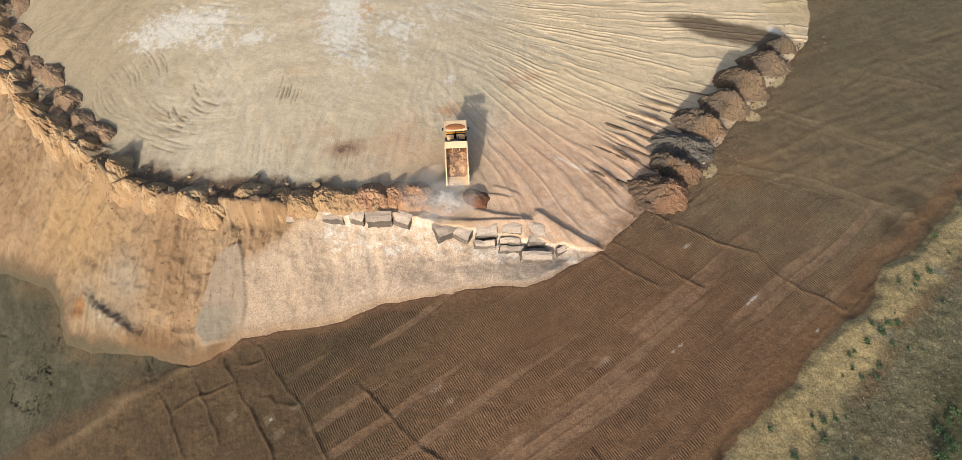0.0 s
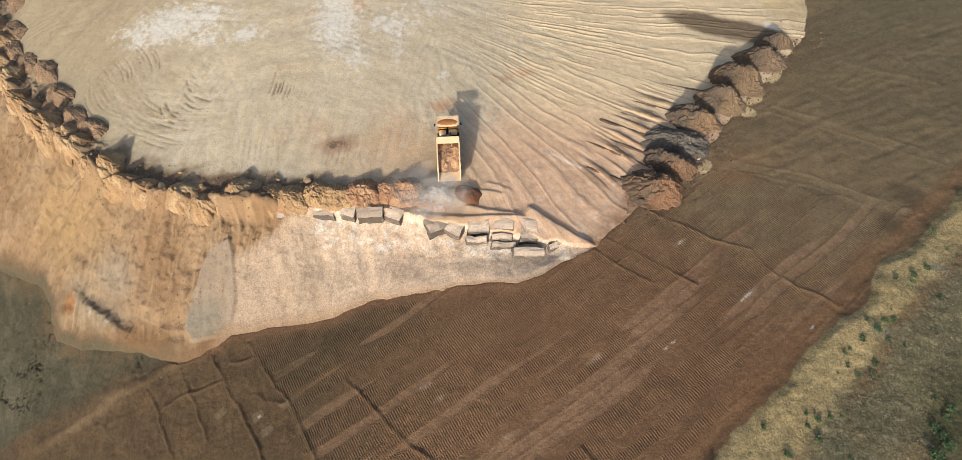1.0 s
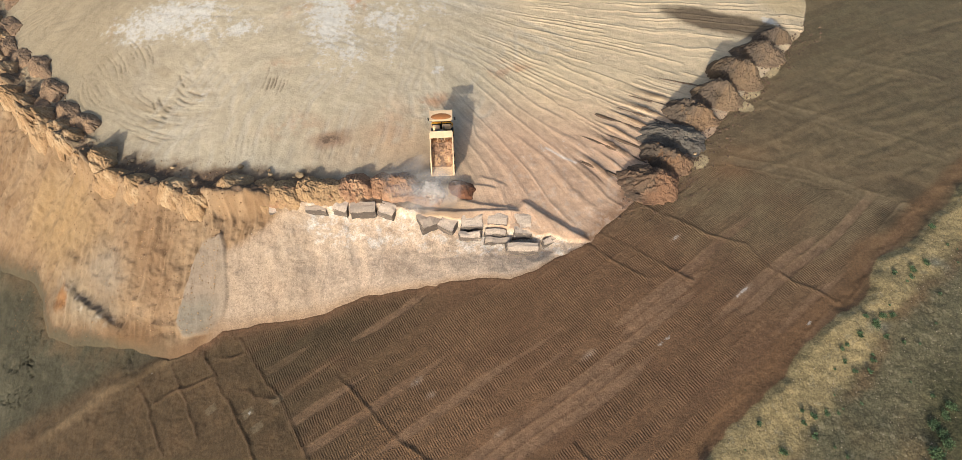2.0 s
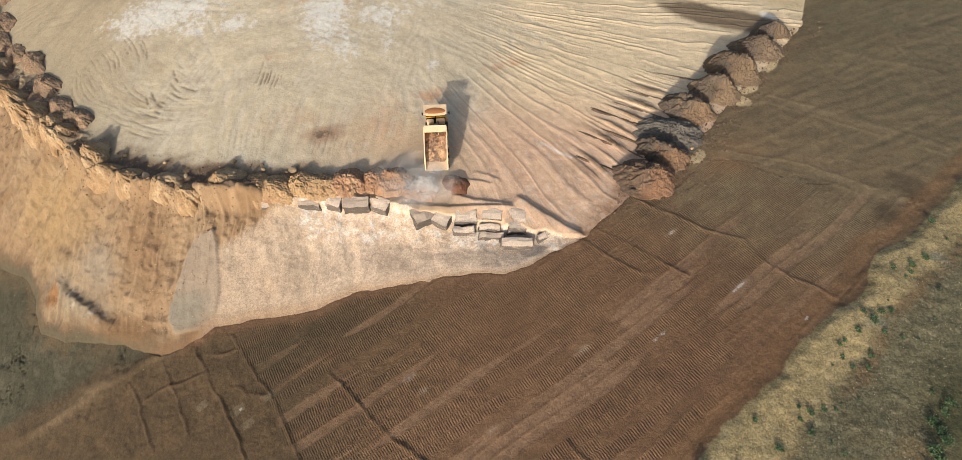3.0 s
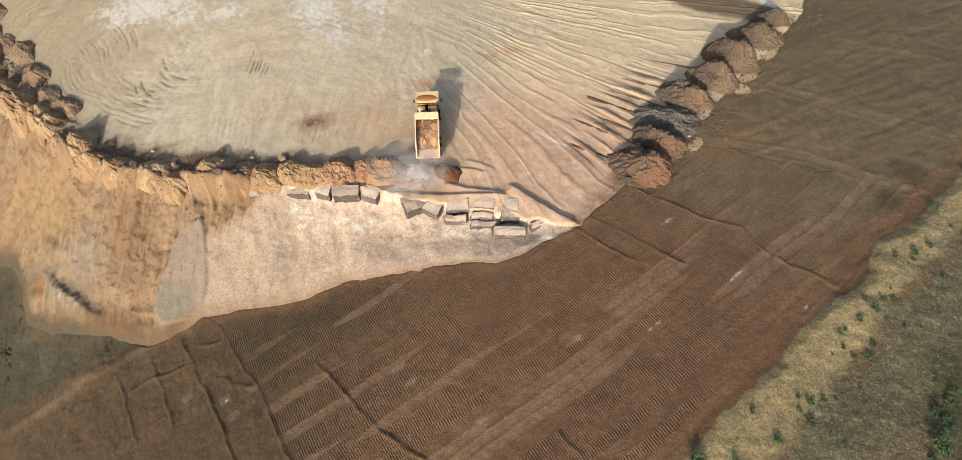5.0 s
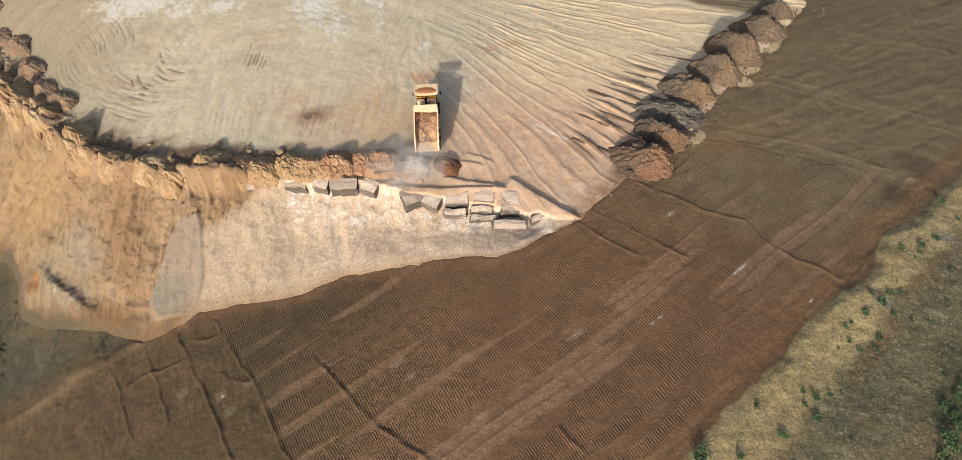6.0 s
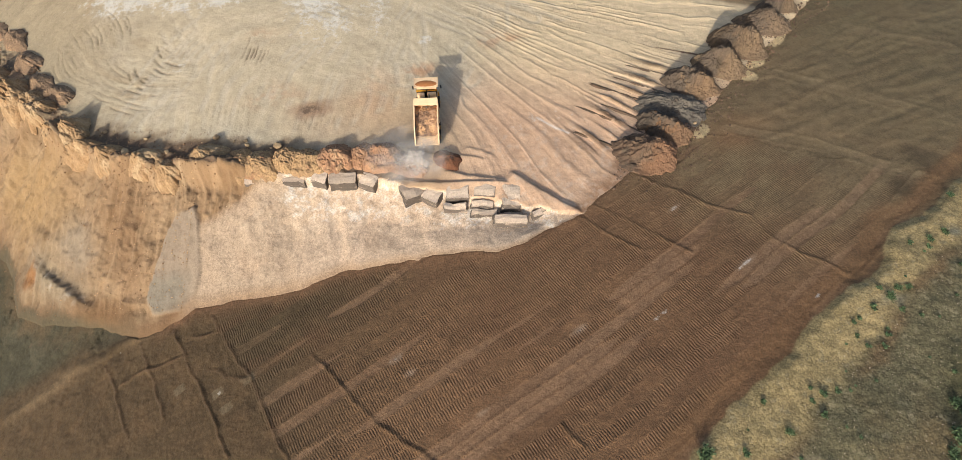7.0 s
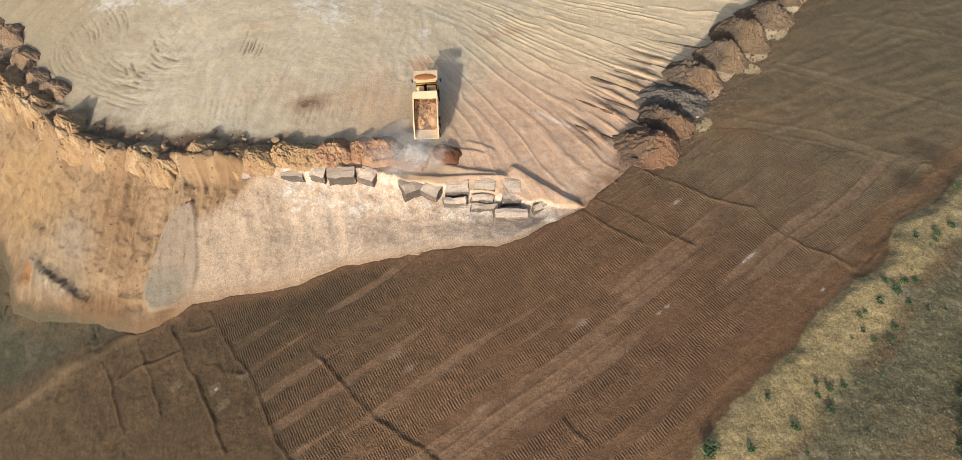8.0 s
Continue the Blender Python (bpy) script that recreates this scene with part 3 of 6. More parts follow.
def sheet(name, xs, ys, level, paint, mat, keep=None, crawl=None, drag=None, strewn=None):
    """A sheet of earth over a grid of lines that may lie unevenly."""
    gx, gy = np.meshgrid(xs, ys)
    x, y = gx.ravel(), gy.ravel()
    nx, ny = len(xs), len(ys)
    q = (np.arange(ny - 1)[:, None] * nx + np.arange(nx - 1)[None, :]).ravel()
    quads = np.stack([q, q + 1, q + nx + 1, q + nx], 1)
    if keep is not None:
        k = keep(x, y)
        quads = quads[k[quads].any(1)]
        used = np.zeros(nx * ny, bool)
        used[quads.ravel()] = True
        index = np.cumsum(used) - 1
        quads, x, y = index[quads], x[used], y[used]
    z = level(x, y)
    me = bpy.data.meshes.new(name)
    me.vertices.add(len(x))
    me.vertices.foreach_set("co", np.stack([x, y, z], 1).astype(np.float32).ravel())
    me.loops.add(len(quads) * 4)
    me.loops.foreach_set("vertex_index", quads.ravel().astype(np.int32))
    me.polygons.add(len(quads))
    me.polygons.foreach_set("loop_start", (np.arange(len(quads)) * 4).astype(np.int32))
    me.polygons.foreach_set("use_smooth", np.ones(len(quads), bool))
    me.update(calc_edges=True)
    colour = me.attributes.new("soil", "FLOAT_COLOR", "POINT")
    colour.data.foreach_set("color", np.concatenate([np.clip(paint(x, y), 0.005, 0.9), np.ones((len(x), 1))], 1).astype(np.float32).ravel())
    if crawl is not None:
        at = me.attributes.new("crawler", "FLOAT_VECTOR", "POINT")
        at.data.foreach_set("vector", crawl(x, y).astype(np.float32).ravel())
    if drag is not None:
        for key, values in zip(("streak", "pebble", "chalk", "loam"), strewn(x, y)):
            at = me.attributes.new(key, "FLOAT", "POINT")
            at.data.foreach_set("value", values.astype(np.float32))
        at = me.attributes.new("sweep", "FLOAT_VECTOR", "POINT")
        at.data.foreach_set("vector", drag(x, y).astype(np.float32).ravel())
    me.materials.append(mat)
    return new(name, me)


def blend(base, colour, w):
    return base + (np.asarray(colour) - base) * w[:, None]


def paint_tip(x, y):
    out, top, u, dc, df = tip_plan(x, y)
    t1, t0 = np.where(top, 1.0, 0.0), np.where(top, 0.0, 1.0)
    c, ang, r = furrow_coordinate(x, y)
    col = np.tile(rgb(198, 180, 149), (len(x), 1))
    col = blend(col, rgb(200, 186, 162), step(-0.15, 0.5, rough(x, y, 16, 201, 5, 0.65)) * 0.6 * t1)
    rim = np.exp(-(dc / 7.0) ** 2) * t1
    col = blend(col, rgb(186, 150, 114), rim * step(-28, -8, x) * 0.8 * (1 - step(0, 6, x)))
    col = blend(col, rgb(198, 166, 130), spot(x, y, -12, 42, 16, 8, 0, 0.9) * 0.7)
    col = blend(col, rgb(218, 182, 150), t1 * step(-6, 6, x) * (1 - step(42, 56, y)) * 0.8)
    streak = np.abs(bumps(c * 2.3, r * 0.03, 1.0, 211))
    col = blend(col, rgb(214, 186, 150), t1 * step(0, 14, x) * streak * 0.4)
    col = blend(col, rgb(164, 132, 104), t1 * step(-4, 8, x) * step(0.45, 0.8, bumps(c * 3.1, r * 0.04, 1.0, 213)) * 0.4)
    col = blend(col, rgb(224, 198, 158), t1 * step(-2, 14, x) * step(40, 54, y) * 0.75)
    col = blend(col, rgb(204, 160, 126), t1 * step(-4, 8, x) * (1 - step(42, 60, y)) * 0.5)
    beside = to_line(*plan_point(x, y), BORDER[:4]) + 2.2 * rough(x, y, 3.0, 278, 4, 0.65)
    col = blend(col, rgb(146, 108, 78), t1 * (1 - step(0.6, 3.2, beside)) * 0.75)
    sweep = bumps(np.hypot((x + 46) * 0.9, y - 66) * 1.0, np.arctan2(y - 66, x + 46) * 3, 1.1, 215)
    col = blend(col, rgb(160, 140, 110), t1 * step(0.1, 0.8, sweep) * spot(x, y, -54, 52, 18, 9, -18, 0.7) * 0.6)
    col = blend(col, rgb(198, 184, 160), t1 * wheel_marks(x, y) * 0.5)
    # the ruts' shade is painted into the soil colour, besides their cut depth
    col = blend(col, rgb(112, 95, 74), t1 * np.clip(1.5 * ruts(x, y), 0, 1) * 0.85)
    for cx, cy, rx, ry, a in ((-21.5, 73.8, 2.0, 4.5, 0.7), (-5.8, 51.5, 3.0, 2.4, 0.7), (-65.2, 67.3, 0.8, 4.0, 0.6), (-32, 58.5, 3.5, 2.0, 0.3), (6.4, 58.7, 5.0, 2.2, 0.5), (-13, 47, 5.0, 6.0, 0.25), (-28, 46, 6.0, 3.0, 0.3), (-31, 71, 4, 2, 0.4)):
        col = blend(col, rgb(190, 138, 98), t1 * spot(x, y, cx, cy, rx, ry, 10, 0.9) * a * step(-0.4, 0.3, rough(x, y, 1.6, 277, 3, 0.65)))
    # brown rubble behind the rim, painted darker to carry the rim heaps' cast shade
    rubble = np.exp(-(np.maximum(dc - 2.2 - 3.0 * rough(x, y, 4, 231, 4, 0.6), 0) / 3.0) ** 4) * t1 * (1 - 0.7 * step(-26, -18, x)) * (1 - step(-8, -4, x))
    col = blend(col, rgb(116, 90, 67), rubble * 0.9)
    col = blend(col, rgb(150, 108, 78), spot(x, y, -21.8, 43.6, 3.6, 1.8, 10, 0.7) * 0.6)
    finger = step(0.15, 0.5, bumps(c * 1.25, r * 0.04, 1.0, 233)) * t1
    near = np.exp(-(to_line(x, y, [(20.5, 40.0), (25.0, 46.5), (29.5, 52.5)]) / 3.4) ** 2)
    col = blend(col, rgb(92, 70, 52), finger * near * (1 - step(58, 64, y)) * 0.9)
    col = blend(col, rgb(226, 214, 200), np.exp(-(to_line(*wander(x, y, 0.2, 2.0, 156), [(11.7, 42.8), (16.3, 40.0)]) / 0.16) ** 2) * 0.9)
    col = blend(col, rgb(206, 190, 172), t1 * step(0, 8, x) * (1 - step(38, 46, y)) * step(0.05, 0.5, rough(x, y, 0.8, 157, 3, 0.7)) * 0.3)
    col = blend(col, rgb(168, 149, 118), (1 - step(-66, -44, x + 5 * rough(x, y, 12, 251))) * t1 * 0.85)
    # dark soil tongue and pale lumps by the upper border
    col = blend(col, rgb(112, 94, 72), spot(x, y, 46, 71.5, 14, 3.6, -20, 0.3) * 0.95 * t1)
    col = blend(col, rgb(205, 180, 138), spot(x, y, 58, 78, 6, 6, 0, 0.4) * t1)
    # the face
    face = rgb(156, 127, 95)
    col = blend(col, face, t0)
    way = crest_way(x, y) + 0.9 * rough(x, y, 6, 22, 3)
    col = blend(col, rgb(172, 147, 115), t0 * step(-0.1, 0.6, rough(way, dc * 0.2, 4, 221, 4, 0.6)) * 0.7)
    col = blend(col, rgb(116, 84, 56), t0 * spot(x, y, -46.5, 25.5, 3.6, 9.5, 8, 0.8) * 0.45)
    # rill floors painted darker, because their relief alone shades too weakly
    col = blend(col, rgb(112, 84, 58), t0 * step(0.25, 0.6, np.abs(bumps(way, dc * 0.15, 1.5, 43)) + 0.5 * rough(x, y, 1.2, 252, 3)) * 0.3)
    col = blend(col, rgb(122, 92, 62), t0 * step(0.2, 0.55, rough(way, dc * 0.3, 3.0, 223, 4, 0.6)) * 0.4)
    col = blend(col, rgb(152, 138, 118), t0 * spot(x, y, -55, 23.5, 4.5, 5.5, 20, 0.8) * 0.7)
    col = blend(col, rgb(180, 148, 104), t0 * spot(x, y, -66, 33, 12, 7, -25, 0.8) * 0.6)
    sc = to_line(*wander(x, y, 0.6, 2.0, 166), SCARP)
    col = blend(col, rgb(150, 134, 110), np.exp(-(sc / 2.6) ** 2) * t0 * 0.8)
    col = blend(col, rgb(190, 178, 158), np.exp(-(sc / 0.8) ** 2) * t0 * step(0.1, 0.5, rough(x, y, 1.0, 167, 3)) * 0.9)
    col = blend(col, rgb(158, 108, 62), spot(x, y, -63.5, 20.6, 1.8, 2.6, -20, 0.6) * t0 * 0.8)
    col = blend(col, rgb(120, 94, 68), t0 * (1 - step(0.6, 2.2, df)) * (1 - step(-38, -36, x)) * 0.7)
    col = col * (1 - 0.12 * t0 * (1 - step(-62, -48, x)))[:, None]
    gravel = step(-36.5, -33, x + 1.5 * rough(x, y, 6, 5) - 0.15 * (y - 22) - 1.4 * np.maximum(y - 26, 0)) * t0
    col = blend(col, rgb(190, 165, 137), gravel)
    col = blend(col, rgb(212, 184, 155), gravel * step(-26, -12, x) * 0.85)
    col = blend(col, rgb(166, 142, 116), gravel * step(-0.1, 0.5, bumps(x + 0.35 * y + 0.6 * rough(x, y, 3, 227, 3), y * 0.18, 1.5, 228)) * 0.22)
    col = blend(col, rgb(170, 148, 124), gravel * (1 - step(-30, -20, x)) * 0.5)
    col = blend(col, rgb(210, 194, 172), gravel * step(-0.1, 0.35, rough(x, y, 3.2, 225, 5, 0.7)) * step(22, 26, y + 0.02 * x) * 0.2)
    col = blend(col, rgb(160, 130, 104), gravel * step(0.2, 0.5, rough(x, y, 4.0, 226, 4, 0.6)) * 0.18)
    cone = grey_cone(x, y) * t0
    col = blend(col, rgb(158, 139, 117), cone * 0.95)
    col = blend(col, rgb(140, 130, 112), spot(x, y, -39.6, 16.6, 4.6, 3.6, 5, 0.6) * 0.8 * cone)
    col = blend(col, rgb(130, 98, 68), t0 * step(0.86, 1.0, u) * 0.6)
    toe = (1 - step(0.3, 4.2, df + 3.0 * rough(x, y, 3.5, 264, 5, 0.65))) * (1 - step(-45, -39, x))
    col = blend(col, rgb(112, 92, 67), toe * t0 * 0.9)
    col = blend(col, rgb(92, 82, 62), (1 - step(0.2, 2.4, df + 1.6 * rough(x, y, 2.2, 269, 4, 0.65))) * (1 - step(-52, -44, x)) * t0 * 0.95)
    col = blend(col, rgb(128, 96, 64), t0 * spot(x, y, -50, 15.2, 7.5, 2.4, -8, 0.7) * 0.7)
    run = drag_tip(x, y)
    lines = rough(run[:, 0], run[:, 1], 1.6, 267, 5, 0.7)
    return col * 0.87 * (0.95 + 0.10 * rough(x, y, 1.1, 230, 4, 0.7) + 0.17 * lines * t1 + 0.09 * lines * t0)[:, None]


def paint_ground(x, y):
    dv, wet = ground_parts(x, y)
    across, along, second = lanes(x, y)
    lane = np.floor(across / PITCH)
    col = np.tile(rgb(120, 90, 66), (len(x), 1))
    col = blend(col, rgb(121, 103, 78), step(20, 44, y + 0.45 * (x - 20) + 5 * rough(x, y, 12, 301)) * 0.9)
    col = blend(col, rgb(76, 64, 46), (1 - step(-30, 4, x - 0.4 * y + 3 * rough(x, y, 8, 302))) * 0.9)
    col = blend(col, rgb(144, 113, 89), smooth_bands(x, y) * 0.5 * step(-32, -12, x) * (1 - 0.7 * second))
    col = blend(col, rgb(100, 74, 54), step(0.1, 0.6, bumps(lane * 9.0, along, 9.0, 304)) * 0.30 * (1 - 0.75 * second))
    col = blend(col, rgb(98, 70, 52), step(0.1, 0.6, rough(x, y, 7, 305, 4, 0.6)) * 0.3 * (1 - 0.75 * second))
    own = trodden(x, y)
    col = blend(col, rgb(86, 69, 49), own * 0.85)
    col = blend(col, rgb(102, 80, 57), own * step(-0.1, 0.5, rough(x, y, 3.5, 306, 5, 0.65)) * 0.45)
    for cx, cy, rx, ry in ((-5.3, 7.9, 1.2, 0.5), (35.2, 19.0, 1.8, 0.45), (-3.4, 6.2, 0.9, 0.5), (28.8, 27.1, 1.2, 0.4), (15.7, 11.0, 1.4, 0.5), (5.0, 2.0, 1.0, 0.4)):
        col = blend(col, rgb(160, 134, 114), spot(x, y, cx, cy, rx, ry, 35, 0.8) * 0.5)
    col = blend(col, rgb(98, 92, 68), step(44, 74, x + 0.35 * (y - 40) + 4 * rough(x, y, 12, 314, 3)) * step(24, 36, y) * 0.45)
    col = blend(col, rgb(134, 94, 64), spot(x, y, 40, 40, 7, 4, 30, 0.9) * 0.5)
    stripe = bumps(np.floor(across / 0.9) * 9.0, along, 9.0, 315)
    col = blend(col, rgb(136, 112, 84), second * step(0.25, 0.7, stripe) * 0.28)
    col = blend(col, rgb(96, 77, 57), second * step(0.25, 0.7, -stripe) * 0.28)
    for cx, cy, rx, ry in ((50.6, 60.0, 1.3, 3.0), (45.6, 54.8, 1.7, 2.6), (43.2, 51.8, 2.2, 1.4), (34.4, 40.0, 1.2, 1.5)):
        col = blend(col, rgb(205, 180, 140), spot(x, y, cx, cy, rx, ry, -35, 0.15))
    col = blend(col, rgb(136, 112, 84), spot(x, y, 52, 38, 16, 1.2, -16, 0.8) * 0.6)
    for cx, cy in ((-27.8, 4.0), (-26.0, 2.2), (-33.5, 4.4), (-24.0, 5.6)):
        col = blend(col, rgb(112, 98, 78), (np.maximum(np.abs((x - cx) * 0.8 + (y - cy) * 0.6) / 0.8, np.abs((y - cy) * 0.8 - (x - cx) * 0.6) / 0.5) < 1 + 0.3 * rough(x, y, 0.8, 309)) * 0.7)
    bank = (y - 10.6 - 0.51 * (x + 43.6)) * 0.89 + 0.5 * rough(x, y, 6, 64)
    for line in TRACKS:
        col = blend(col, rgb(136, 116, 90), np.exp(-(to_line(*wander(x, y, 0.5, 6.0, 96), line) / 0.9) ** 4) * step(-0.4, 0.4, rough(x, y, 2.5, 97, 4, 0.7)) * 0.55)
    col = blend(col, rgb(116, 99, 75), untracked(x, y, second) * 0.3)
    foot = to_line(*plan_point(x, y), FOOT)
    col = blend(col, rgb(124, 92, 68), np.exp(-(foot / 1.3) ** 2) * step(-42, -36, x) * 0.75)
    w = step(1.2, 4.5, bank + 1.2 * rough(x, y, 4, 312, 4)) * (1 - step(-41, -37, x)) * (1 - step(-0.6, 0.2, dv))
    col = blend(col, rgb(75, 70, 54), w)
    split = (1 - step(0.0, 0.05, np.abs(rough(x, y, 4, 105, 5, 0.7)))) * step(-0.1, 0.3, rough(x, y, 9, 106, 2))
    # shade inside the cut mud cracks, painted with the same mask as their depth
    col = blend(col, rgb(50, 46, 36), w * split * 0.35)
    col = blend(col, rgb(116, 109, 90), w * step(0.0, 0.6, rough(x + 0.4 * y, y * 0.6, 5.0, 311, 5, 0.7)) * 0.4)
    col = blend(col, rgb(110, 90, 66), np.exp(-(foot / 2.6) ** 2) * step(-0.5, 0.4, rough(x, y, 3.5, 313, 4, 0.65)) * (1 - step(-42, -37, x)) * 0.7)
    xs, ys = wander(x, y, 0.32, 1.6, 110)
    # dark line painted along each windrow for the shaded side its relief cannot resolve
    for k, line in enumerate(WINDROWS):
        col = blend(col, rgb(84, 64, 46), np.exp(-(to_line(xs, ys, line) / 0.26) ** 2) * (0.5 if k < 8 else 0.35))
    ridge = np.exp(-(to_line(*wander(x, y, 0.8, 4.0, 84), BERM) / 1.3) ** 2) * (1 - step(-43, -40, x))
    col = blend(col, rgb(130, 108, 82), ridge * (1 - step(-52, -46, x)) * step(-64, -57, x) * 0.55)
    # dark strip on the berm's far flank, its shaded side put into the colour
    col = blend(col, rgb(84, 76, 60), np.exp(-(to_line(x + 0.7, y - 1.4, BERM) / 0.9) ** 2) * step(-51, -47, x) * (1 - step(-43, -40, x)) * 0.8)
    for cx, cy, rx, ry in ((48.2, 19.4, 2.6, 1.6), (45.8, 17.2, 2.2, 1.0), (56.6, 28.6, 2.6, 3.4), (61.0, 33.0, 2.2, 3.6)):
        col = blend(col, rgb(84, 71, 54), spot(x, y, cx, cy, rx, ry, 35, 0.6) * 0.75)
    border = np.exp(-((dv + 1.5) / 1.3) ** 4)
    col = blend(col, rgb(118, 88, 62), border * 0.7)
    band = step(-0.15, 0.15, dv)
    col = blend(col, rgb(158, 137, 98), band)
    col = blend(col, rgb(176, 152, 110), band * step(-0.2, 0.5, rough(x, y, 3.0, 321, 4, 0.65)) * 0.6 * (1 - step(3, 6, dv)))
    xh, yh = wander(x, y, 0.8, 4.0, 322)
    dh = to_line(xh, yh, HEATH)
    dh = np.where(inside(xh, yh, HEATH + [(140, -62)]), dh, -dh)
    far = step(-0.6, 0.9, dh)
    col = blend(col, rgb(110, 101, 76), far)
    col = blend(col, rgb(92, 86, 62), far * step(0.1, 0.5, rough(x, y, 7, 323, 4)) * 0.5)
    col = blend(col, rgb(124, 101, 72), far * step(0.1, 0.5, rough(x, y, 9, 328, 4)) * 0.45)
    col = blend(col, rgb(128, 126, 112), np.exp(-((dh + 0.2) / 0.9) ** 2) * step(0.0, 0.4, rough(x, y, 5, 324, 3)) * step(43, 47, x) * 0.85)
    col = blend(col, rgb(150, 136, 108), band * step(0.45, 0.6, rough(x, y, 0.5, 325, 2)) * 0.6)
    col = blend(col, rgb(66, 65, 40), spot(x, y, 52, 3.5, 3.6, 7, -18, 0.8) * 0.7)
    col = blend(col, rgb(120, 92, 66), np.exp(-((dh - 0.6 + 0.8 * rough(x, y, 5, 326)) / 0.6) ** 2) * step(-0.2, 0.4, rough(x, y, 9, 327)) * 0.6)
    return col * np.array([1.0, 1.0, 0.93]) * (0.92 + 0.16 * rough(x, y, 0.9, 330, 3, 0.7)[:, None])


def crawl_ground(x, y):
    dv, wet = ground_parts(x, y)
    across, along, second = lanes(x, y)
    lane = np.floor(across / PITCH)
    f = across / PITCH - lane
    phase = lattice(lane, lane * 0 + 3, 401) * 0.9
    on = step(-0.65, -0.3, bumps(lane * 9.0, along, 9.0, 402)) * (0.75 + 0.25 * bumps(x, y, 1.3, 403)) * (0.25 + 0.75 * step(0.02, 0.14, f) * (1 - step(0.86, 0.98, f))) * (1 - smooth_bands(x, y))
    on = on * step(0.6, 1.5, to_line(*plan_point(x, y), FOOT)) * (1 - step(-3.2, -2.0, dv + 0.8 * rough(x, y, 4, 404, 2))) * (1 - wet) * mix(1.0, 0.7, second) * (1 - 0.6 * untracked(x, y, second)) * (1 - 0.9 * trodden(x, y))
    return np.stack([along + phase, on, f], 1)


def drag_ground(x, y):
    dv, wet = ground_parts(x, y)
    across, along, second = lanes(x, y)
    own = step(-0.5, 0.5, dv)
    return np.stack([mix(across, x, own), mix(along * mix(0.12, 0.45, second), y, own), 0 * x], 1)


def drag_tip(x, y):
    out, top, u, dc, df = tip_plan(x, y)
    c, ang, r = furrow_coordinate(x, y)
    ring = np.hypot((x + 46) * 0.9, y - 66) + 1.0 * rough(x, y, 9, 31, 2)
    turn = np.arctan2(y - 66, x + 46)
    left = 1 - step(-12, 2, x + 4 * rough(x, y, 10, 240))
    near = spot(x, y, -54, 52, 18, 9, -18, 0.7)
    tx, ty = x + 23 + 3.0 * rough(x, y, 18, 241, 3), y - 40 + 3.0 * rough(x, y, 18, 242, 3)
    loop, arc = np.hypot(tx, ty), np.arctan2(ty, tx)
    back = (ty < 11) & (np.abs(tx) < 17)
    a, b = np.where(left > 0.5, np.where(near > 0.4, ring, np.where(back, tx, loop)), c), np.where(left > 0.5, np.where(near > 0.4, turn * 2.5, np.where(back, ty * 0.12, arc * 3.2)), r * 0.07)
    a, b = np.where(top, a, crest_way(x, y) + 0.5 * rough(x, y, 5, 22, 3)), np.where(top, b, dc * 0.3)
    return np.stack([a, b, 0 * x], 1)


def rows_tip(x, y):
    cw, fan, low = furrows(x, y)
    top = np.where(tip_plan(x, y)[1], 1.0, 0.0)
    ring = np.hypot((x + 46) * 0.9, y - 66) + 1.0 * rough(x, y, 9, 31, 2)
    swirl = spot(x, y, -54, 52, 17, 8, -18, 0.6) * step(-0.1, 0.4, rough(x, y, 6, 35, 3)) * (x < -20)
    marks = swirl * 0.35 * step(0.1, 0.5, bumps(np.floor(ring * 1.5) * 4.3, np.arctan2(y - 66, x + 46) * 6.0, 1.0, 38))
    return np.stack([np.where(x < -20, ring * 1.5, cw), np.where(x < -20, marks, fan * mix(0.8, 0.5, low)) * top, low], 1)


def strewn_ground(x, y):
    """How streaked and how stony the field is."""
    dv, wet = ground_parts(x, y)
    across, along, second = lanes(x, y)
    own = step(-0.3, 0.5, dv)
    chalk = 0.32 * own * (1 - step(7, 10, dv))
    for cx, cy, rx, ry in ((-5.3, 7.9, 1.5, 0.6), (35.2, 19.0, 2.4, 0.55), (-3.4, 6.2, 0.9, 0.9), (28.8, 27.1, 1.4, 0.5), (15.7, 11.0, 1.4, 0.5), (5.0, 2.0, 0.9, 0.4), (41.5, 14.8, 1.2, 0.4), (24.5, 12.5, 2.2, 0.5), (-44.6, 9.2, 0.4, 0.4), (-27.6, 4.0, 0.7, 0.5)):
        chalk = np.maximum(chalk, 0.78 * spot(x, y, cx, cy, rx, ry, 38, 0.9))
    return mix(mix(0.35, 0.3, second), 0.15, own) * (1 - 0.8 * wet) * (1 - 0.6 * trodden(x, y)), mix(0.25, 1.0, own), chalk, 0.30 * trodden(x, y) + 0.25 * wet + 0.25 * own


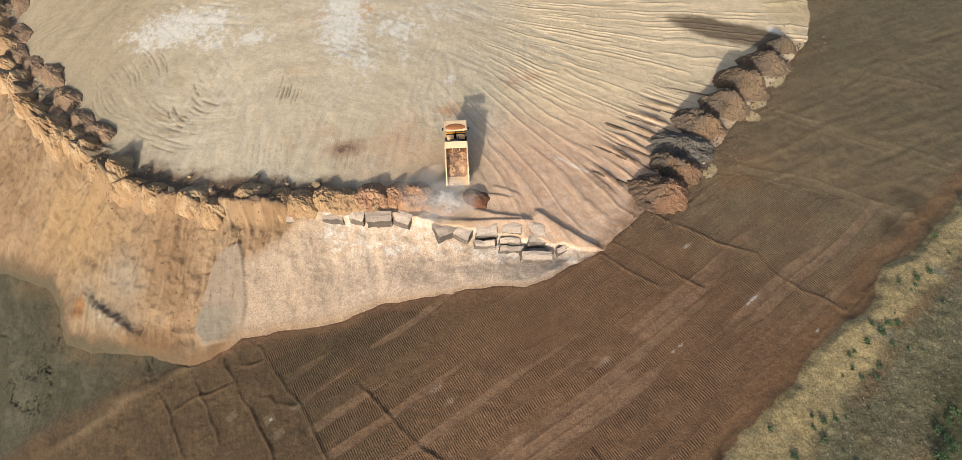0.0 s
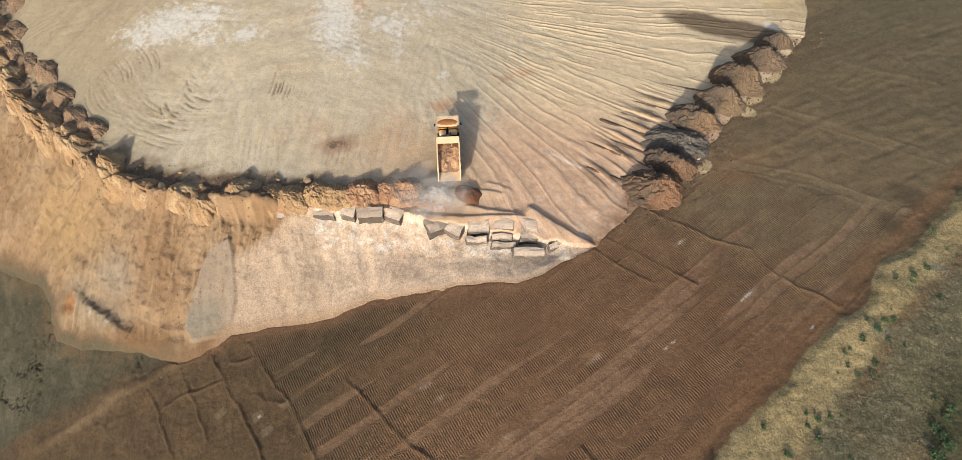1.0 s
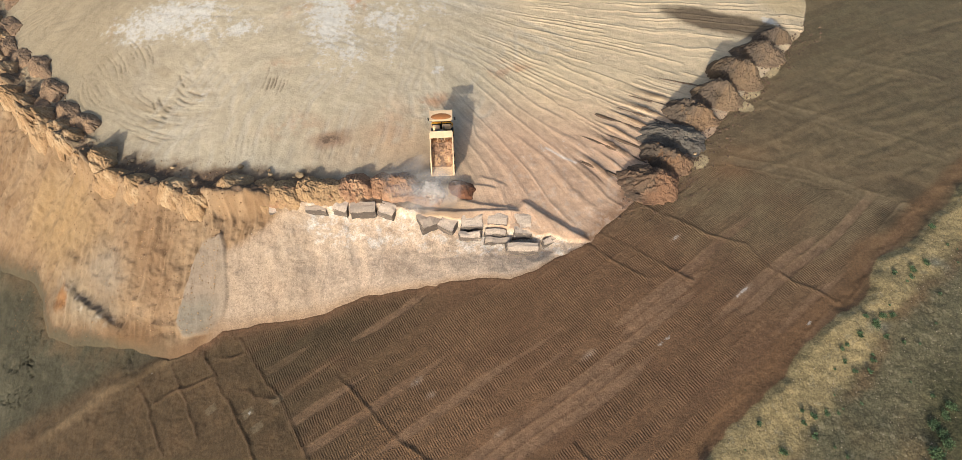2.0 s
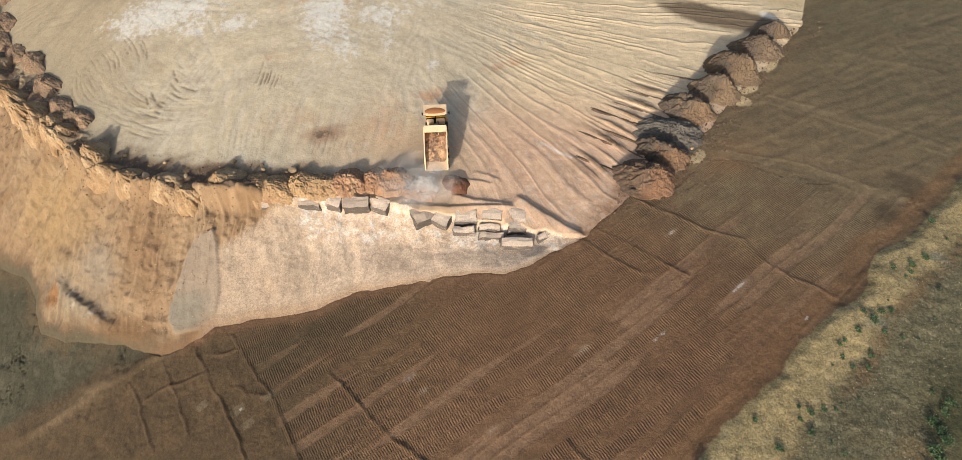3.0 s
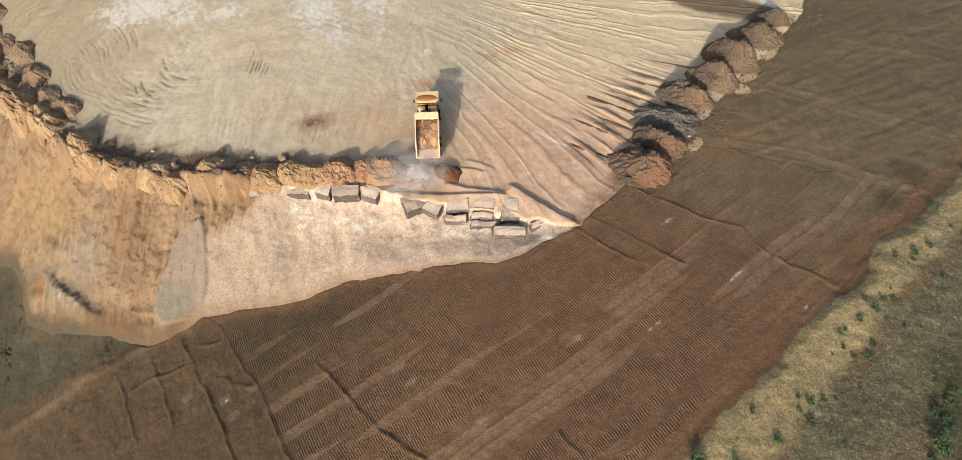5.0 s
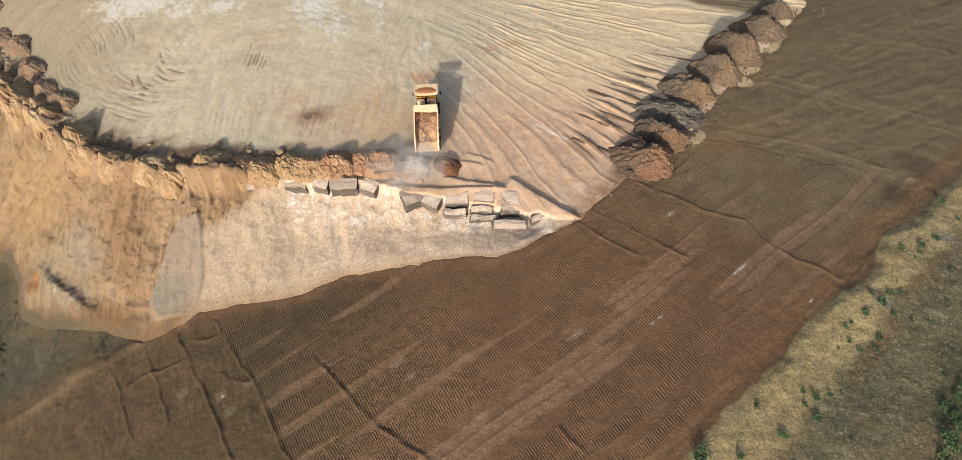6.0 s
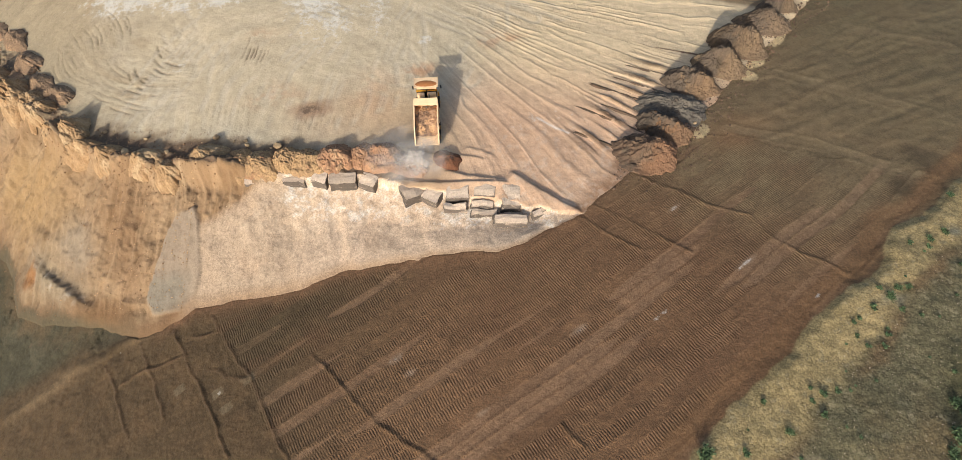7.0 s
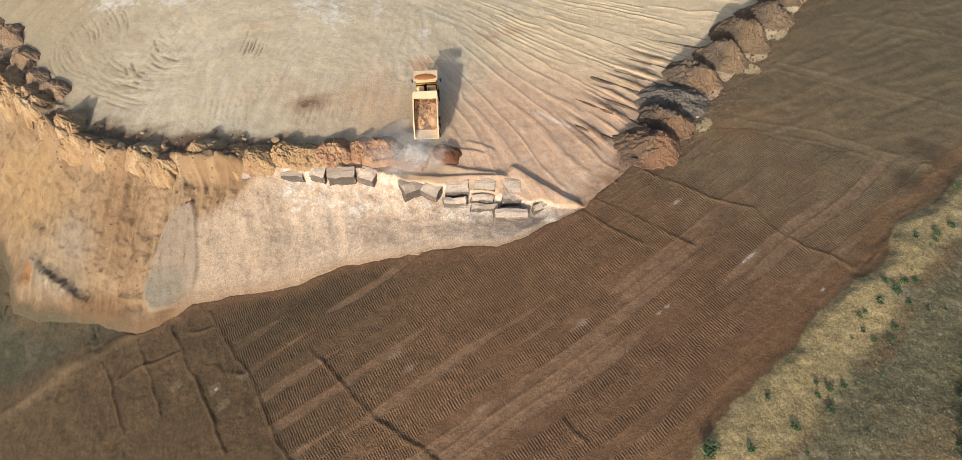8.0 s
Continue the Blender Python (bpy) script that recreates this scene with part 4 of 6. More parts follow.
def strewn_tip(x, y):
    out, top, u, dc, df = tip_plan(x, y)
    cw, fan, low = furrows(x, y)
    near = spot(x, y, -54, 52, 18, 9, -18, 0.7)
    stony = step(-36.5, -33, x - 1.4 * np.maximum(y - 26, 0)) * np.where(top, 0.0, 1.0)
    chalk = np.zeros(np.shape(x))
    for cx, cy, rx, ry, a in ((-54.4, 69.6, 9, 3.6, 1.0), (-60, 66.5, 3, 3.6, 0.9), (-49.5, 65.5, 4, 2.2, 0.9), (-40.5, 66, 5, 2.4, 0.95), (-25.5, 69, 5, 7, 1.0), (-16.5, 69, 6, 4.5, 0.9), (-21, 60.5, 4.5, 4.5, 0.85), (-14, 61.5, 3, 5, 0.85), (-5.6, 58.3, 1.8, 1.0, 0.9), (-10, 74, 7, 4, 0.75),
                              (-26, 76, 5, 6, 1.0), (-44, 51, 1.4, 2.2, 0.8), (14, 43, 8, 3, 0.55), (9, 36, 8, 5, 0.55), (20, 52, 10, 5, 0.5), (53, 72, 1.8, 1.2, 1.0)):
        chalk = np.maximum(chalk, a * spot(x, y, cx, cy, rx * 2.1, ry * 2.2, 12, 1.0))
    chalk = np.where(top, chalk, np.maximum(0.74 * stony * step(-32, -22, x) * step(21.5, 26.5, y + 0.10 * x + 2.0 * rough(x, y, 4, 266, 3)), 0.40 * stony))
    # loam behind the rim: dark soil that also deepens the painted shade there
    loam = np.where(top, np.exp(-(np.maximum(dc - 1.8 - 2.5 * rough(x, y, 4, 231, 4, 0.6), 0) / 2.6) ** 4) * (1 - step(-7, -3, x)), 0.38 * (1 - stony) * (1 - grey_cone(x, y)))
    loam = np.maximum(loam, 0.95 * spot(x, y, -21.8, 43.6, 3.4, 1.5, 10, 0.8))
    return np.where(top, np.clip(0.5 + 0.4 * near + 0.6 * np.where(fan > 0.05, 1.0, 0.0), 0, 1), 0.28 - 0.08 * stony), np.clip(0.15 + 0.35 * stony, 0, 1), chalk, loam


def lines_of(a, b, pitch, lo, hi):
    """Grid lines: even from a to b, then ever wider out to lo and hi."""
    mid = list(np.arange(a, b + pitch / 2, pitch))
    left, right, s = [], [], pitch
    v = a
    while v > lo:
        s *= 1.25
        v -= s
        left.append(max(v, lo))
    s, v = pitch, b
    while v < hi:
        s *= 1.25
        v += s
        right.append(min(v, hi))
    return np.array(left[::-1] + mid + right)


GRID = 0.18
def not_deep_under(x, y):
    xw, yw = plan_point(x, y)
    return ~(inside(xw, yw, OUTLINE) & (np.minimum(to_line(xw, yw, FOOT), to_line(xw, yw, BORDER)) > 2.5) & (np.abs(x) < 130) & (y < 140))


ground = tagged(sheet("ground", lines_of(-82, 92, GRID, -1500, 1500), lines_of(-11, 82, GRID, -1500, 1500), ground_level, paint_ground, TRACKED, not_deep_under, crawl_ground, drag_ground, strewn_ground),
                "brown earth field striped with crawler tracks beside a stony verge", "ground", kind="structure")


def on_tip(x, y):
    xw, yw = plan_point(x, y)
    return inside(xw, yw, OUTLINE) | (np.minimum(to_line(xw, yw, FOOT), to_line(xw, yw, BORDER)) < 1.0)


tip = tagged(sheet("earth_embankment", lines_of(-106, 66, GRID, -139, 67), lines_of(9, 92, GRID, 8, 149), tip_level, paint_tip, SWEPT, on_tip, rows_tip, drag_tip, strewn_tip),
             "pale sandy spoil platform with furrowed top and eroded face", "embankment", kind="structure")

# ---- helpers for things ----
def mesh_of(name, bm, mat, smooth=False):
    me = bpy.data.meshes.new(name)
    bm.to_mesh(me)
    bm.free()
    if smooth:
        me.polygons.foreach_set("use_smooth", np.ones(len(me.polygons), bool))
    me.materials.append(mat)
    return me


def part(name, bm, mat, parent, label="", smooth=False, at=None):
    ob = new(name, mesh_of(name, bm, mat, smooth))
    ob.parent = parent
    if at is not None:
        ob.matrix_basis = at
    if label:
        ob["label"] = label
    return ob


def box(bm, x0, x1, y0, y1, z0, z1, bevel=0.03):
    """A box with softened edges, added to bm."""
    b = bmesh.new()
    bmesh.ops.create_cube(b, size=1)
    for v in b.verts:
        v.co = Vector((mix(x0, x1, v.co.x + 0.5), mix(y0, y1, v.co.y + 0.5), mix(z0, z1, v.co.z + 0.5)))
    if bevel:
        bmesh.ops.bevel(b, geom=list(b.edges), offset=bevel, segments=2, affect="EDGES")
    me = bpy.data.meshes.new("tmp")
    b.to_mesh(me)
    b.free()
    bm.from_mesh(me)
    bpy.data.meshes.remove(me)
    return bm


def plate(points, thick):
    """A flat plate of that thickness through a ring of points."""
    bm = bmesh.new()
    f = bm.faces.new([bm.verts.new(p) for p in points])
    f.normal_update()
    n = f.normal.copy()
    r = bmesh.ops.extrude_face_region(bm, geom=[f])
    for v in r["geom"]:
        if isinstance(v, bmesh.types.BMVert):
            v.co -= n * thick
    bmesh.ops.recalc_face_normals(bm, faces=bm.faces)
    bmesh.ops.bevel(bm, geom=list(bm.edges), offset=min(0.02, thick * 0.3), segments=1, affect="EDGES")
    return bm


def drum(bm, m, radius, depth, sides=24, bevel=0.0):
    b = bmesh.new()
    bmesh.ops.create_cone(b, cap_ends=True, segments=sides, radius1=radius, radius2=radius, depth=depth)
    if bevel:
        bmesh.ops.bevel(b, geom=[e for e in b.edges if len(e.link_faces) == 2 and any(len(f.verts) > 4 for f in e.link_faces)], offset=bevel, segments=2, affect="EDGES")
    bmesh.ops.transform(b, matrix=m, verts=b.verts)
    me = bpy.data.meshes.new("tmp")
    b.to_mesh(me)
    b.free()
    bm.from_mesh(me)
    bpy.data.meshes.remove(me)
    return bm


def plain(name, colour, rough_value=0.6, metal=0.0, wear=0.3, size=0.4):
    """Paint, rubber or steel with dust and scuffs."""
    m, t, b = material(name, rough_value, metal)
    v = node(t, "ShaderNodeRGB")
    v.outputs[0].default_value = (*colour, 1)
    col = shade_by(t, v.outputs[0], grain(t, size, 5, 0.65), 1 - wear, 1 + wear)
    col = shade_by(t, col, grain(t, size * 0.12, 3, 0.7), 1 - wear * 0.4, 1 + wear * 0.4)
    t.links.new(col, b.inputs["Base Color"])
    relief(t, b, grain(t, size * 0.2, 4, 0.6), 0.25, 0.01)
    return m


CREAM = plain("cream_paint", rgb(222, 190, 150), 0.65, 0.0, 0.12, 0.6)
YELLOW = plain("yellow_paint", (0.62, 0.30, 0.03), 0.5, 0.0, 0.2, 0.3)
BLACK = plain("black_steel", (0.02, 0.02, 0.02), 0.6, 0.3, 0.4, 0.2)
PALE_STEEL = plain("pale_steel", (0.42, 0.39, 0.35), 0.55, 0.2, 0.3, 0.2)
GREY_STEEL = plain("grey_steel", (0.20, 0.19, 0.17), 0.5, 0.5, 0.3, 0.2)
RUBBER = plain("tyre_rubber", (0.03, 0.028, 0.025), 0.85, 0.0, 0.4, 0.2)
RUST_DUST = plain("rusty_dirt", rgb(160, 104, 62), 0.95, 0.0, 0.25, 0.25)
GLASS, _t, _b = material("dark_glass", 0.08)
_b.inputs["Base Color"].default_value = (0.02, 0.025, 0.03, 1)


def heap(name, cx, cy, rx, ry, turn, h, seed, colours, label, group="", ridge=0.3, sharp=1.0, lumps=0.28, detail=(26, 72), lean=(0.0, 0.0), crumble=1.0, crag=0.0, smooth_side=None):
    """A dumped heap of earth that lies on the land under it."""
    rings, sides = detail
    rr, aa = np.meshgrid(np.linspace(0, 1, rings + 1)[1:], np.arange(sides) * 2 * math.pi / sides, indexing="ij")
    rr, aa = np.r_[0.0, rr.ravel()], np.r_[0.0, aa.ravel()]
    c, s = math.cos(radians(turn)), math.sin(radians(turn))
    wob = 1 + 0.06 * bumps(np.cos(aa) * 14 + seed, np.sin(aa) * 14, 1.0, seed + 2) + 0.26 * bumps(np.cos(aa) * 1.5 + seed * 3.1, np.sin(aa) * 1.5 + seed, 1.0, seed) + 0.10 * bumps(np.cos(aa) * 5 + seed, np.sin(aa) * 5, 1.0, seed + 1)
    lx, ly = rr * wob * np.cos(aa) * rx, rr * wob * np.sin(aa) * ry
    x, y = cx + lx * c - ly * s, cy + lx * s + ly * c
    base = np.maximum(np.where(tip_plan(x, y)[0], tip_level(x, y, False), -1e3), ground_level(x, y, False))
    spine = np.clip(1 - np.hypot(np.maximum(np.abs(lx) - ridge * rx, 0) / (1 - ridge) / rx, ly / ry), 0, 1)
    p = np.clip(mix(np.clip(1 - rr, 0, 1), spine, 0.6), 0, 1) ** sharp * (1 + (lx / rx * lean[0] + ly / ry * lean[1]))
    z = base + h * p * (1 + lumps * rough(x, y, 1.7, seed + 5, 4, 0.6)) + 0.45 * crumble * h * lumps * (0.8 * np.abs(rough(x, y, 1.2, seed + 6, 5, 0.75)) + 0.9 * np.abs(rough(x, y, 0.45, seed + 7, 2, 0.6)) - 0.4) * np.clip(p * 3, 0, 1)
    side = lx / rx - 0.35 * ly / ry + 0.35 * rough(x, y, 1.4, seed + 15, 3, 0.6)
    torn = 1 - step(-0.1, 0.45, side) if smooth_side is not None else 1.0
    ridges = 1 - 2.4 * np.abs(rough(x * 0.75 + y * 0.35, y * 1.2 - x * 0.2, 2.3, seed + 11, 5, 0.6))
    z = z + crag * (0.10 + 0.90 * torn) * ridges * np.clip(p * 4, 0, 1)
    z = z + 0.06 - 0.5 * step(0.9, 1.0, rr)
    z0 = float(base[0])
    verts = np.stack([x - cx, y - cy, z - z0], 1)
    faces = [(0, 1 + k, 1 + (k + 1) % sides) for k in range(sides)]
    for i in range(rings - 1):
        a = 1 + i * sides
        faces += [(a + k, a + sides + k, a + sides + (k + 1) % sides, a + (k + 1) % sides) for k in range(sides)]
    me = bpy.data.meshes.new(name)
    me.from_pydata(verts.tolist(), [], faces)
    me.polygons.foreach_set("use_smooth", np.ones(len(me.polygons), bool))
    col = np.tile(np.asarray(colours[0]), (len(x), 1))
    col = blend(col, colours[1], step(-0.1, 0.4, rough(x, y, 1.8, seed + 9, 4, 0.65)))
    if len(colours) > 2:
        col = blend(col, colours[2], step(0.2, 0.4, rough(x, y, 1.1, seed + 13, 4, 0.7)) * 0.8)
    if smooth_side is not None:
        col = blend(col, smooth_side, (1 - torn) * 0.85)
    at = me.attributes.new("soil", "FLOAT_COLOR", "POINT")
    at.data.foreach_set("color", np.concatenate([np.clip(col, 0, 1), np.ones((len(x), 1))], 1).astype(np.float32).ravel())
    me.materials.append(SOIL)
    ob = new(name, me)
    ob.location = (cx, cy, z0)
    return tagged(ob, label, "earth mound", group)


# ---- the dumped heaps ----
DARK, UMBER, CLAY, OCHRE, RED, TAN = rgb(76, 66, 56), rgb(92, 79, 66), rgb(100, 92, 81), rgb(150, 121, 88), rgb(134, 100, 75), rgb(166, 140, 107)
for k, (x, y, rx, ry, turn, h, cols) in enumerate((
        (26.6, 36.1, 4.7, 3.5, -14, 2.4, (rgb(98, 79, 63), rgb(82, 69, 57), rgb(114, 93, 74))),
        (29.6, 40.6, 4.4, 2.7, -22, 2.1, (UMBER, DARK, rgb(118, 88, 62))),
        (31.4, 44.8, 5.2, 3.4, -10, 1.3, (CLAY, rgb(86, 79, 70), DARK)),
        (34.9, 49.2, 4.4, 3.2, -20, 2.2, (UMBER, DARK, rgb(110, 90, 68))),
        (39.5, 53.4, 4.3, 3.0, -14, 2.7, (UMBER, rgb(80, 68, 55), rgb(124, 104, 80))),
        (43.8, 58.0, 4.9, 3.3, -8, 2.8, (rgb(92, 77, 61), DARK)),
        (48.8, 63.0, 4.9, 3.0, -4, 2.1, (UMBER, rgb(92, 77, 61), rgb(122, 101, 77))),
        (52.6, 67.2, 3.8, 1.9, 8, 1.7, (DARK, UMBER)))):
    heap("earth_mound", x, y, rx, ry, turn, h * 1.2, 500 + 20 * k, cols, "dark crumbly earth heap tipped beside the brown field", "heaps along the field", 0.42 if k % 2 else 0.2, 1.0, 0.36, (56, 168), (-0.15 if k % 2 else 0.25, 0.75), 0.7, 0.46 if k != 2 else 0.34,
         (rgb(124, 92, 68), rgb(116, 89, 66), None, rgb(118, 94, 70), rgb(118, 97, 74), rgb(114, 94, 72), rgb(108, 90, 71), rgb(106, 88, 68))[k])
for k, (x, y, rx, ry, turn, h) in enumerate(((20.6, 38.6, 3.6, 0.55, -26, 0.45), (22.4, 42.6, 4.2, 0.6, -28, 0.5), (24.4, 44.0, 3.6, 0.5, -27, 0.4), (24.6, 47.6, 4.6, 0.6, -25, 0.5), (27.2, 49.6, 3.6, 0.5, -24, 0.45), (29.2, 52.6, 3.2, 0.6, -20, 0.4), (34.0, 57.0, 3.4, 0.5, -14, 0.4))):
    heap("earth_windrow", x, y, rx * 1.35, ry * 0.7, turn, h * 0.45, 660 + 20 * k, (rgb(108, 87, 68), rgb(92, 76, 60)), "thin dark windrow of pushed earth on the pale platform", "windrows by the dark mounds", 0.6, 0.8, 0.5)
for k, (x, y, rx, ry, turn, h, ridge) in enumerate(((-30.4, 33.8, 2.6, 2.6, 30, 2.0, 0.1), (-27.0, 33.6, 3.2, 2.4, -10, 1.7, 0.3), (-23.4, 34.4, 2.2, 2.3, 40, 2.2, 0.2), (-20.2, 34.3, 3.0, 2.4, 5, 1.8, 0.5),
                                                    (-16.4, 34.6, 3.0, 2.6, -15, 2.2, 0.3), (-12.9, 35.2, 2.0, 2.2, 20, 1.7, 0.2), (-9.8, 35.2, 3.2, 2.8, 0, 2.2, 0.5), (-5.9, 34.0, 2.8, 2.0, -10, 1.2, 0.3))):
    heap("earth_mound", x, y, rx, ry, turn, h, 700 + 20 * k, (rgb(150, 114, 86), RED, rgb(158, 128, 98)) if k > 3 else (OCHRE, rgb(158, 128, 92), RED), "reddish sandy heap on the tipping edge", "heaps on the tipping edge", ridge, 0.66, 0.40, (44, 120), (0.0, 0.0), 0.8, 0.12)
heap("earth_mound", -0.8, 34.9, 2.3, 1.6, -20, 1.3, 830, (rgb(108, 70, 48), rgb(84, 56, 40)), "small dark red earth heap behind the truck", "heaps on the tipping edge", 0.2, 0.8)
_rng = random.Random(11)
_walkline = CREST[1:10]
_k = 0
for (ax, ay), (bx, by) in zip(_walkline, _walkline[1:]):
    length = math.hypot(bx - ax, by - ay)
    turn = math.degrees(math.atan2(by - ay, bx - ax))
    n = max(1, round(length / 4.4))
    for i in range(n):
        u = (i + _rng.uniform(0.3, 0.7)) / n
        off = _rng.uniform(-1.0, 1.2)
        x, y = mix(ax, bx, u) - off * (by - ay) / length, mix(ay, by, u) + off * (bx - ax) / length
        _k += 1
        heap("earth_mound", x, y, _rng.uniform(2.2, 4.2), _rng.uniform(1.8, 3.0), turn + _rng.uniform(-80, 80), _rng.uniform(2.2, 3.9), 900 + 20 * _k,
             (OCHRE, TAN, rgb(132, 102, 72)), "sandy pointed heap on the rim of the platform", "heaps on the rim", _rng.uniform(0.0, 0.35), 0.8, 0.42, (36, 100), (0.0, 0.0), 0.6, 0.10)
for k, (x, y, r) in enumerate(((-95.2, 82.0, 3.4), (-91.4, 73.0, 3.4), (-89.6, 68.2, 3.2), (-83.6, 64.2, 2.8), (-78.2, 61.2, 3.2), (-73.0, 55.4, 2.9), (-73.6, 51.4, 2.8), (-68.0, 50.2, 3.0), (-63.4, 47.8, 2.4))):
    heap("earth_mound", x, y, r * 1.35, r * 0.75, -48 + 9 * (k % 3), 0.8 + 0.3 * (k % 3), 1500 + 20 * k, (rgb(132, 107, 83), rgb(114, 93, 73), rgb(150, 122, 93)), "rounded dark brown earth heap behind the rim", "dark heaps behind the rim", 0.2, 0.8, 0.4, (36, 100), (0.0, 0.0), 0.7, 0.08)

# ---- stones ----
def stone_mesh(name, seed, mat):
    bm = bmesh.new()
    bmesh.ops.create_icosphere(bm, subdivisions=2, radius=1.0)
    r = random.Random(seed)
    cuts = [(Vector((r.uniform(-1, 1), r.uniform(-1, 1), r.uniform(-0.6, 1))).normalized(), r.uniform(0.55, 0.85)) for _ in range(7)]
    for v in bm.verts:
        for n, d in cuts:
            over = v.co.dot(n) - d
            if over > 0:
                v.co -= n * over
        v.co += v.normal * 0.06 * noise.noise(v.co * 3 + Vector((seed, 0, 0)))
    return mesh_of(name, bm, mat)


def stone_material(name, colour):
    m, t, b = material(name, 0.9)
    v = node(t, "ShaderNodeRGB")
    v.outputs[0].default_value = (*colour, 1)
    info = node(t, "ShaderNodeObjectInfo")
    col = shade_by(t, v.outputs[0], info.outputs["Random"], 0.8, 1.15)
    col = shade_by(t, col, grain(t, 0.5, 4, 0.7), 0.75, 1.2)
    t.links.new(col, b.inputs["Base Color"])
    relief(t, b, grain(t, 0.25, 4, 0.7), 0.5, 0.05)
    return m


STONE = stone_material("sandstone", rgb(164, 138, 104))
DARK_STONE = stone_material("dark_stone", rgb(134, 106, 80))
STONES = [stone_mesh("boulder", 30 + k, STONE) for k in range(5)]
DARK_STONES = [stone_mesh("boulder", 40 + k, DARK_STONE) for k in range(4)]


def boulder(x, y, size, r, dark=False, label="angular sandy boulder lying on the earth", lift=0.0, group="boulders"):
    ob = new("boulder", r.choice(DARK_STONES if dark else STONES))
    size *= 0.75
    s = (size * r.uniform(0.8, 1.3), size * r.uniform(0.7, 1.1), size * r.uniform(0.5, 0.75))
    ob.matrix_basis = pose(x, y, rest(x, y) + s[2] * 0.3 + lift, r.uniform(-20, 20), r.uniform(-20, 20), r.uniform(0, 360)) @ Matrix.Diagonal((*s, 1))
    return tagged(ob, label, "boulder", group)


_rng = random.Random(5)
for x, y, s in ((-34.6, 38.5, 0.75), (-36.2, 36.8, 0.5), (-47.0, 35.6, 0.9), (-41.2, 35.9, 0.55), (-29.6, 37.0, 0.6), (-25.2, 36.8, 0.85), (-63.4, 46.6, 0.55), (-58.0, 42.2, 0.6),
                (-52.5, 40.0, 0.5), (-45.3, 38.4, 0.45), (-32.8, 36.4, 0.6), (-30.0, 37.8, 0.45)):
    boulder(x, y, s, _rng, lift=0.1)
for _ in range(34):
    x = _rng.uniform(-78, -26)
    y = float(np.interp(x, [p[0] for p in CREST], [p[1] for p in CREST])) + _rng.uniform(1.0, 4.5)
    boulder(x, y, _rng.uniform(0.14, 0.34), _rng, _rng.random() < 0.4, "broken stone among the rubble behind the rim", 0.05)
for _ in range(26):
    x, y = _rng.uniform(-50, -36), _rng.uniform(17, 33)
    boulder(x, y, _rng.uniform(0.12, 0.26), _rng, _rng.random() < 0.6, "rolled stone on the sandy face", 0.0)
for x, y, s in ((29.9, 35.0, 0.55), (25.5, 34.0, 0.35), (23.5, 34.6, 0.3), (28.0, 34.2, 0.3), (33.4, 40.4, 0.45), (32.8, 39.4, 0.35), (34.2, 41.6, 0.4), (38.4, 50.2, 0.35), (38.0, 48.8, 0.4),
                (43.6, 56.2, 0.35), (47.6, 57.2, 0.35), (44.8, 53.8, 0.3), (35.8, 46.4, 0.3), (27.6, 37.6, 0.4)):
    boulder(x, y, s, _rng, False, "pale broken stone at the foot of a dark heap", 0.1)


def scatter(name, label, count, place, lo, hi, mat, seed):
    """Loose stones too many to count, in one mesh."""
    r = random.Random(seed)
    base = [Vector(v) for v in ((1, 0, 0), (-1, 0, 0), (0, 1, 0), (0, -1, 0), (0, 0, 1), (0, 0, -0.6))]
    tri = ((0, 2, 4), (2, 1, 4), (1, 3, 4), (3, 0, 4), (2, 0, 5), (1, 2, 5), (3, 1, 5), (0, 3, 5))
    pts = [place(r) for _ in range(count)]
    px, py = np.array([p[0] for p in pts]), np.array([p[1] for p in pts])
    pz = np.maximum(np.where(tip_plan(px, py)[0], tip_level(px, py), -1e3), ground_level(px, py))
    verts, faces = [], []
    for x, y, z in zip(px, py, pz):
        s = lo + (hi - lo) * r.random() ** 3
        q = Euler((r.uniform(-0.5, 0.5), r.uniform(-0.5, 0.5), r.uniform(0, 6.3))).to_matrix()
        o = len(verts)
        for v in base:
            w = q @ (v * s * r.uniform(0.7, 1.25))
            verts.append((x + w.x, y + w.y, z + w.z * 0.8 + s * 0.2))
        faces += [tuple(o + i for i in f) for f in tri]
    me = bpy.data.meshes.new(name)
    me.from_pydata(verts, [], faces)
    me.materials.append(mat)
    return tagged(new(name, me), label, "stones", kind="stuff")


def loose_stone_material(name, colour):
    m, t, b = material(name, 0.9)
    v = node(t, "ShaderNodeRGB")
    v.outputs[0].default_value = (*colour, 1)
    g = node(t, "ShaderNodeNewGeometry")
    t.links.new(shade_by(t, v.outputs[0], g.outputs["Random Per Island"], 0.72, 1.18), b.inputs["Base Color"])
    return m


DARK_CLODS = loose_stone_material("dark_clods", rgb(100, 78, 60))
GRAVEL = loose_stone_material("pale_gravel", rgb(178, 158, 132))
CLODS = loose_stone_material("earth_clods", rgb(138, 108, 80))


def along_border(line, spread):
    def place(r):
        k = r.randrange(len(line) - 1)
        u = r.random()
        return mix(line[k][0], line[k + 1][0], u) + r.gauss(0, spread), mix(line[k][1], line[k + 1][1], u) + r.gauss(0, spread)
    return place


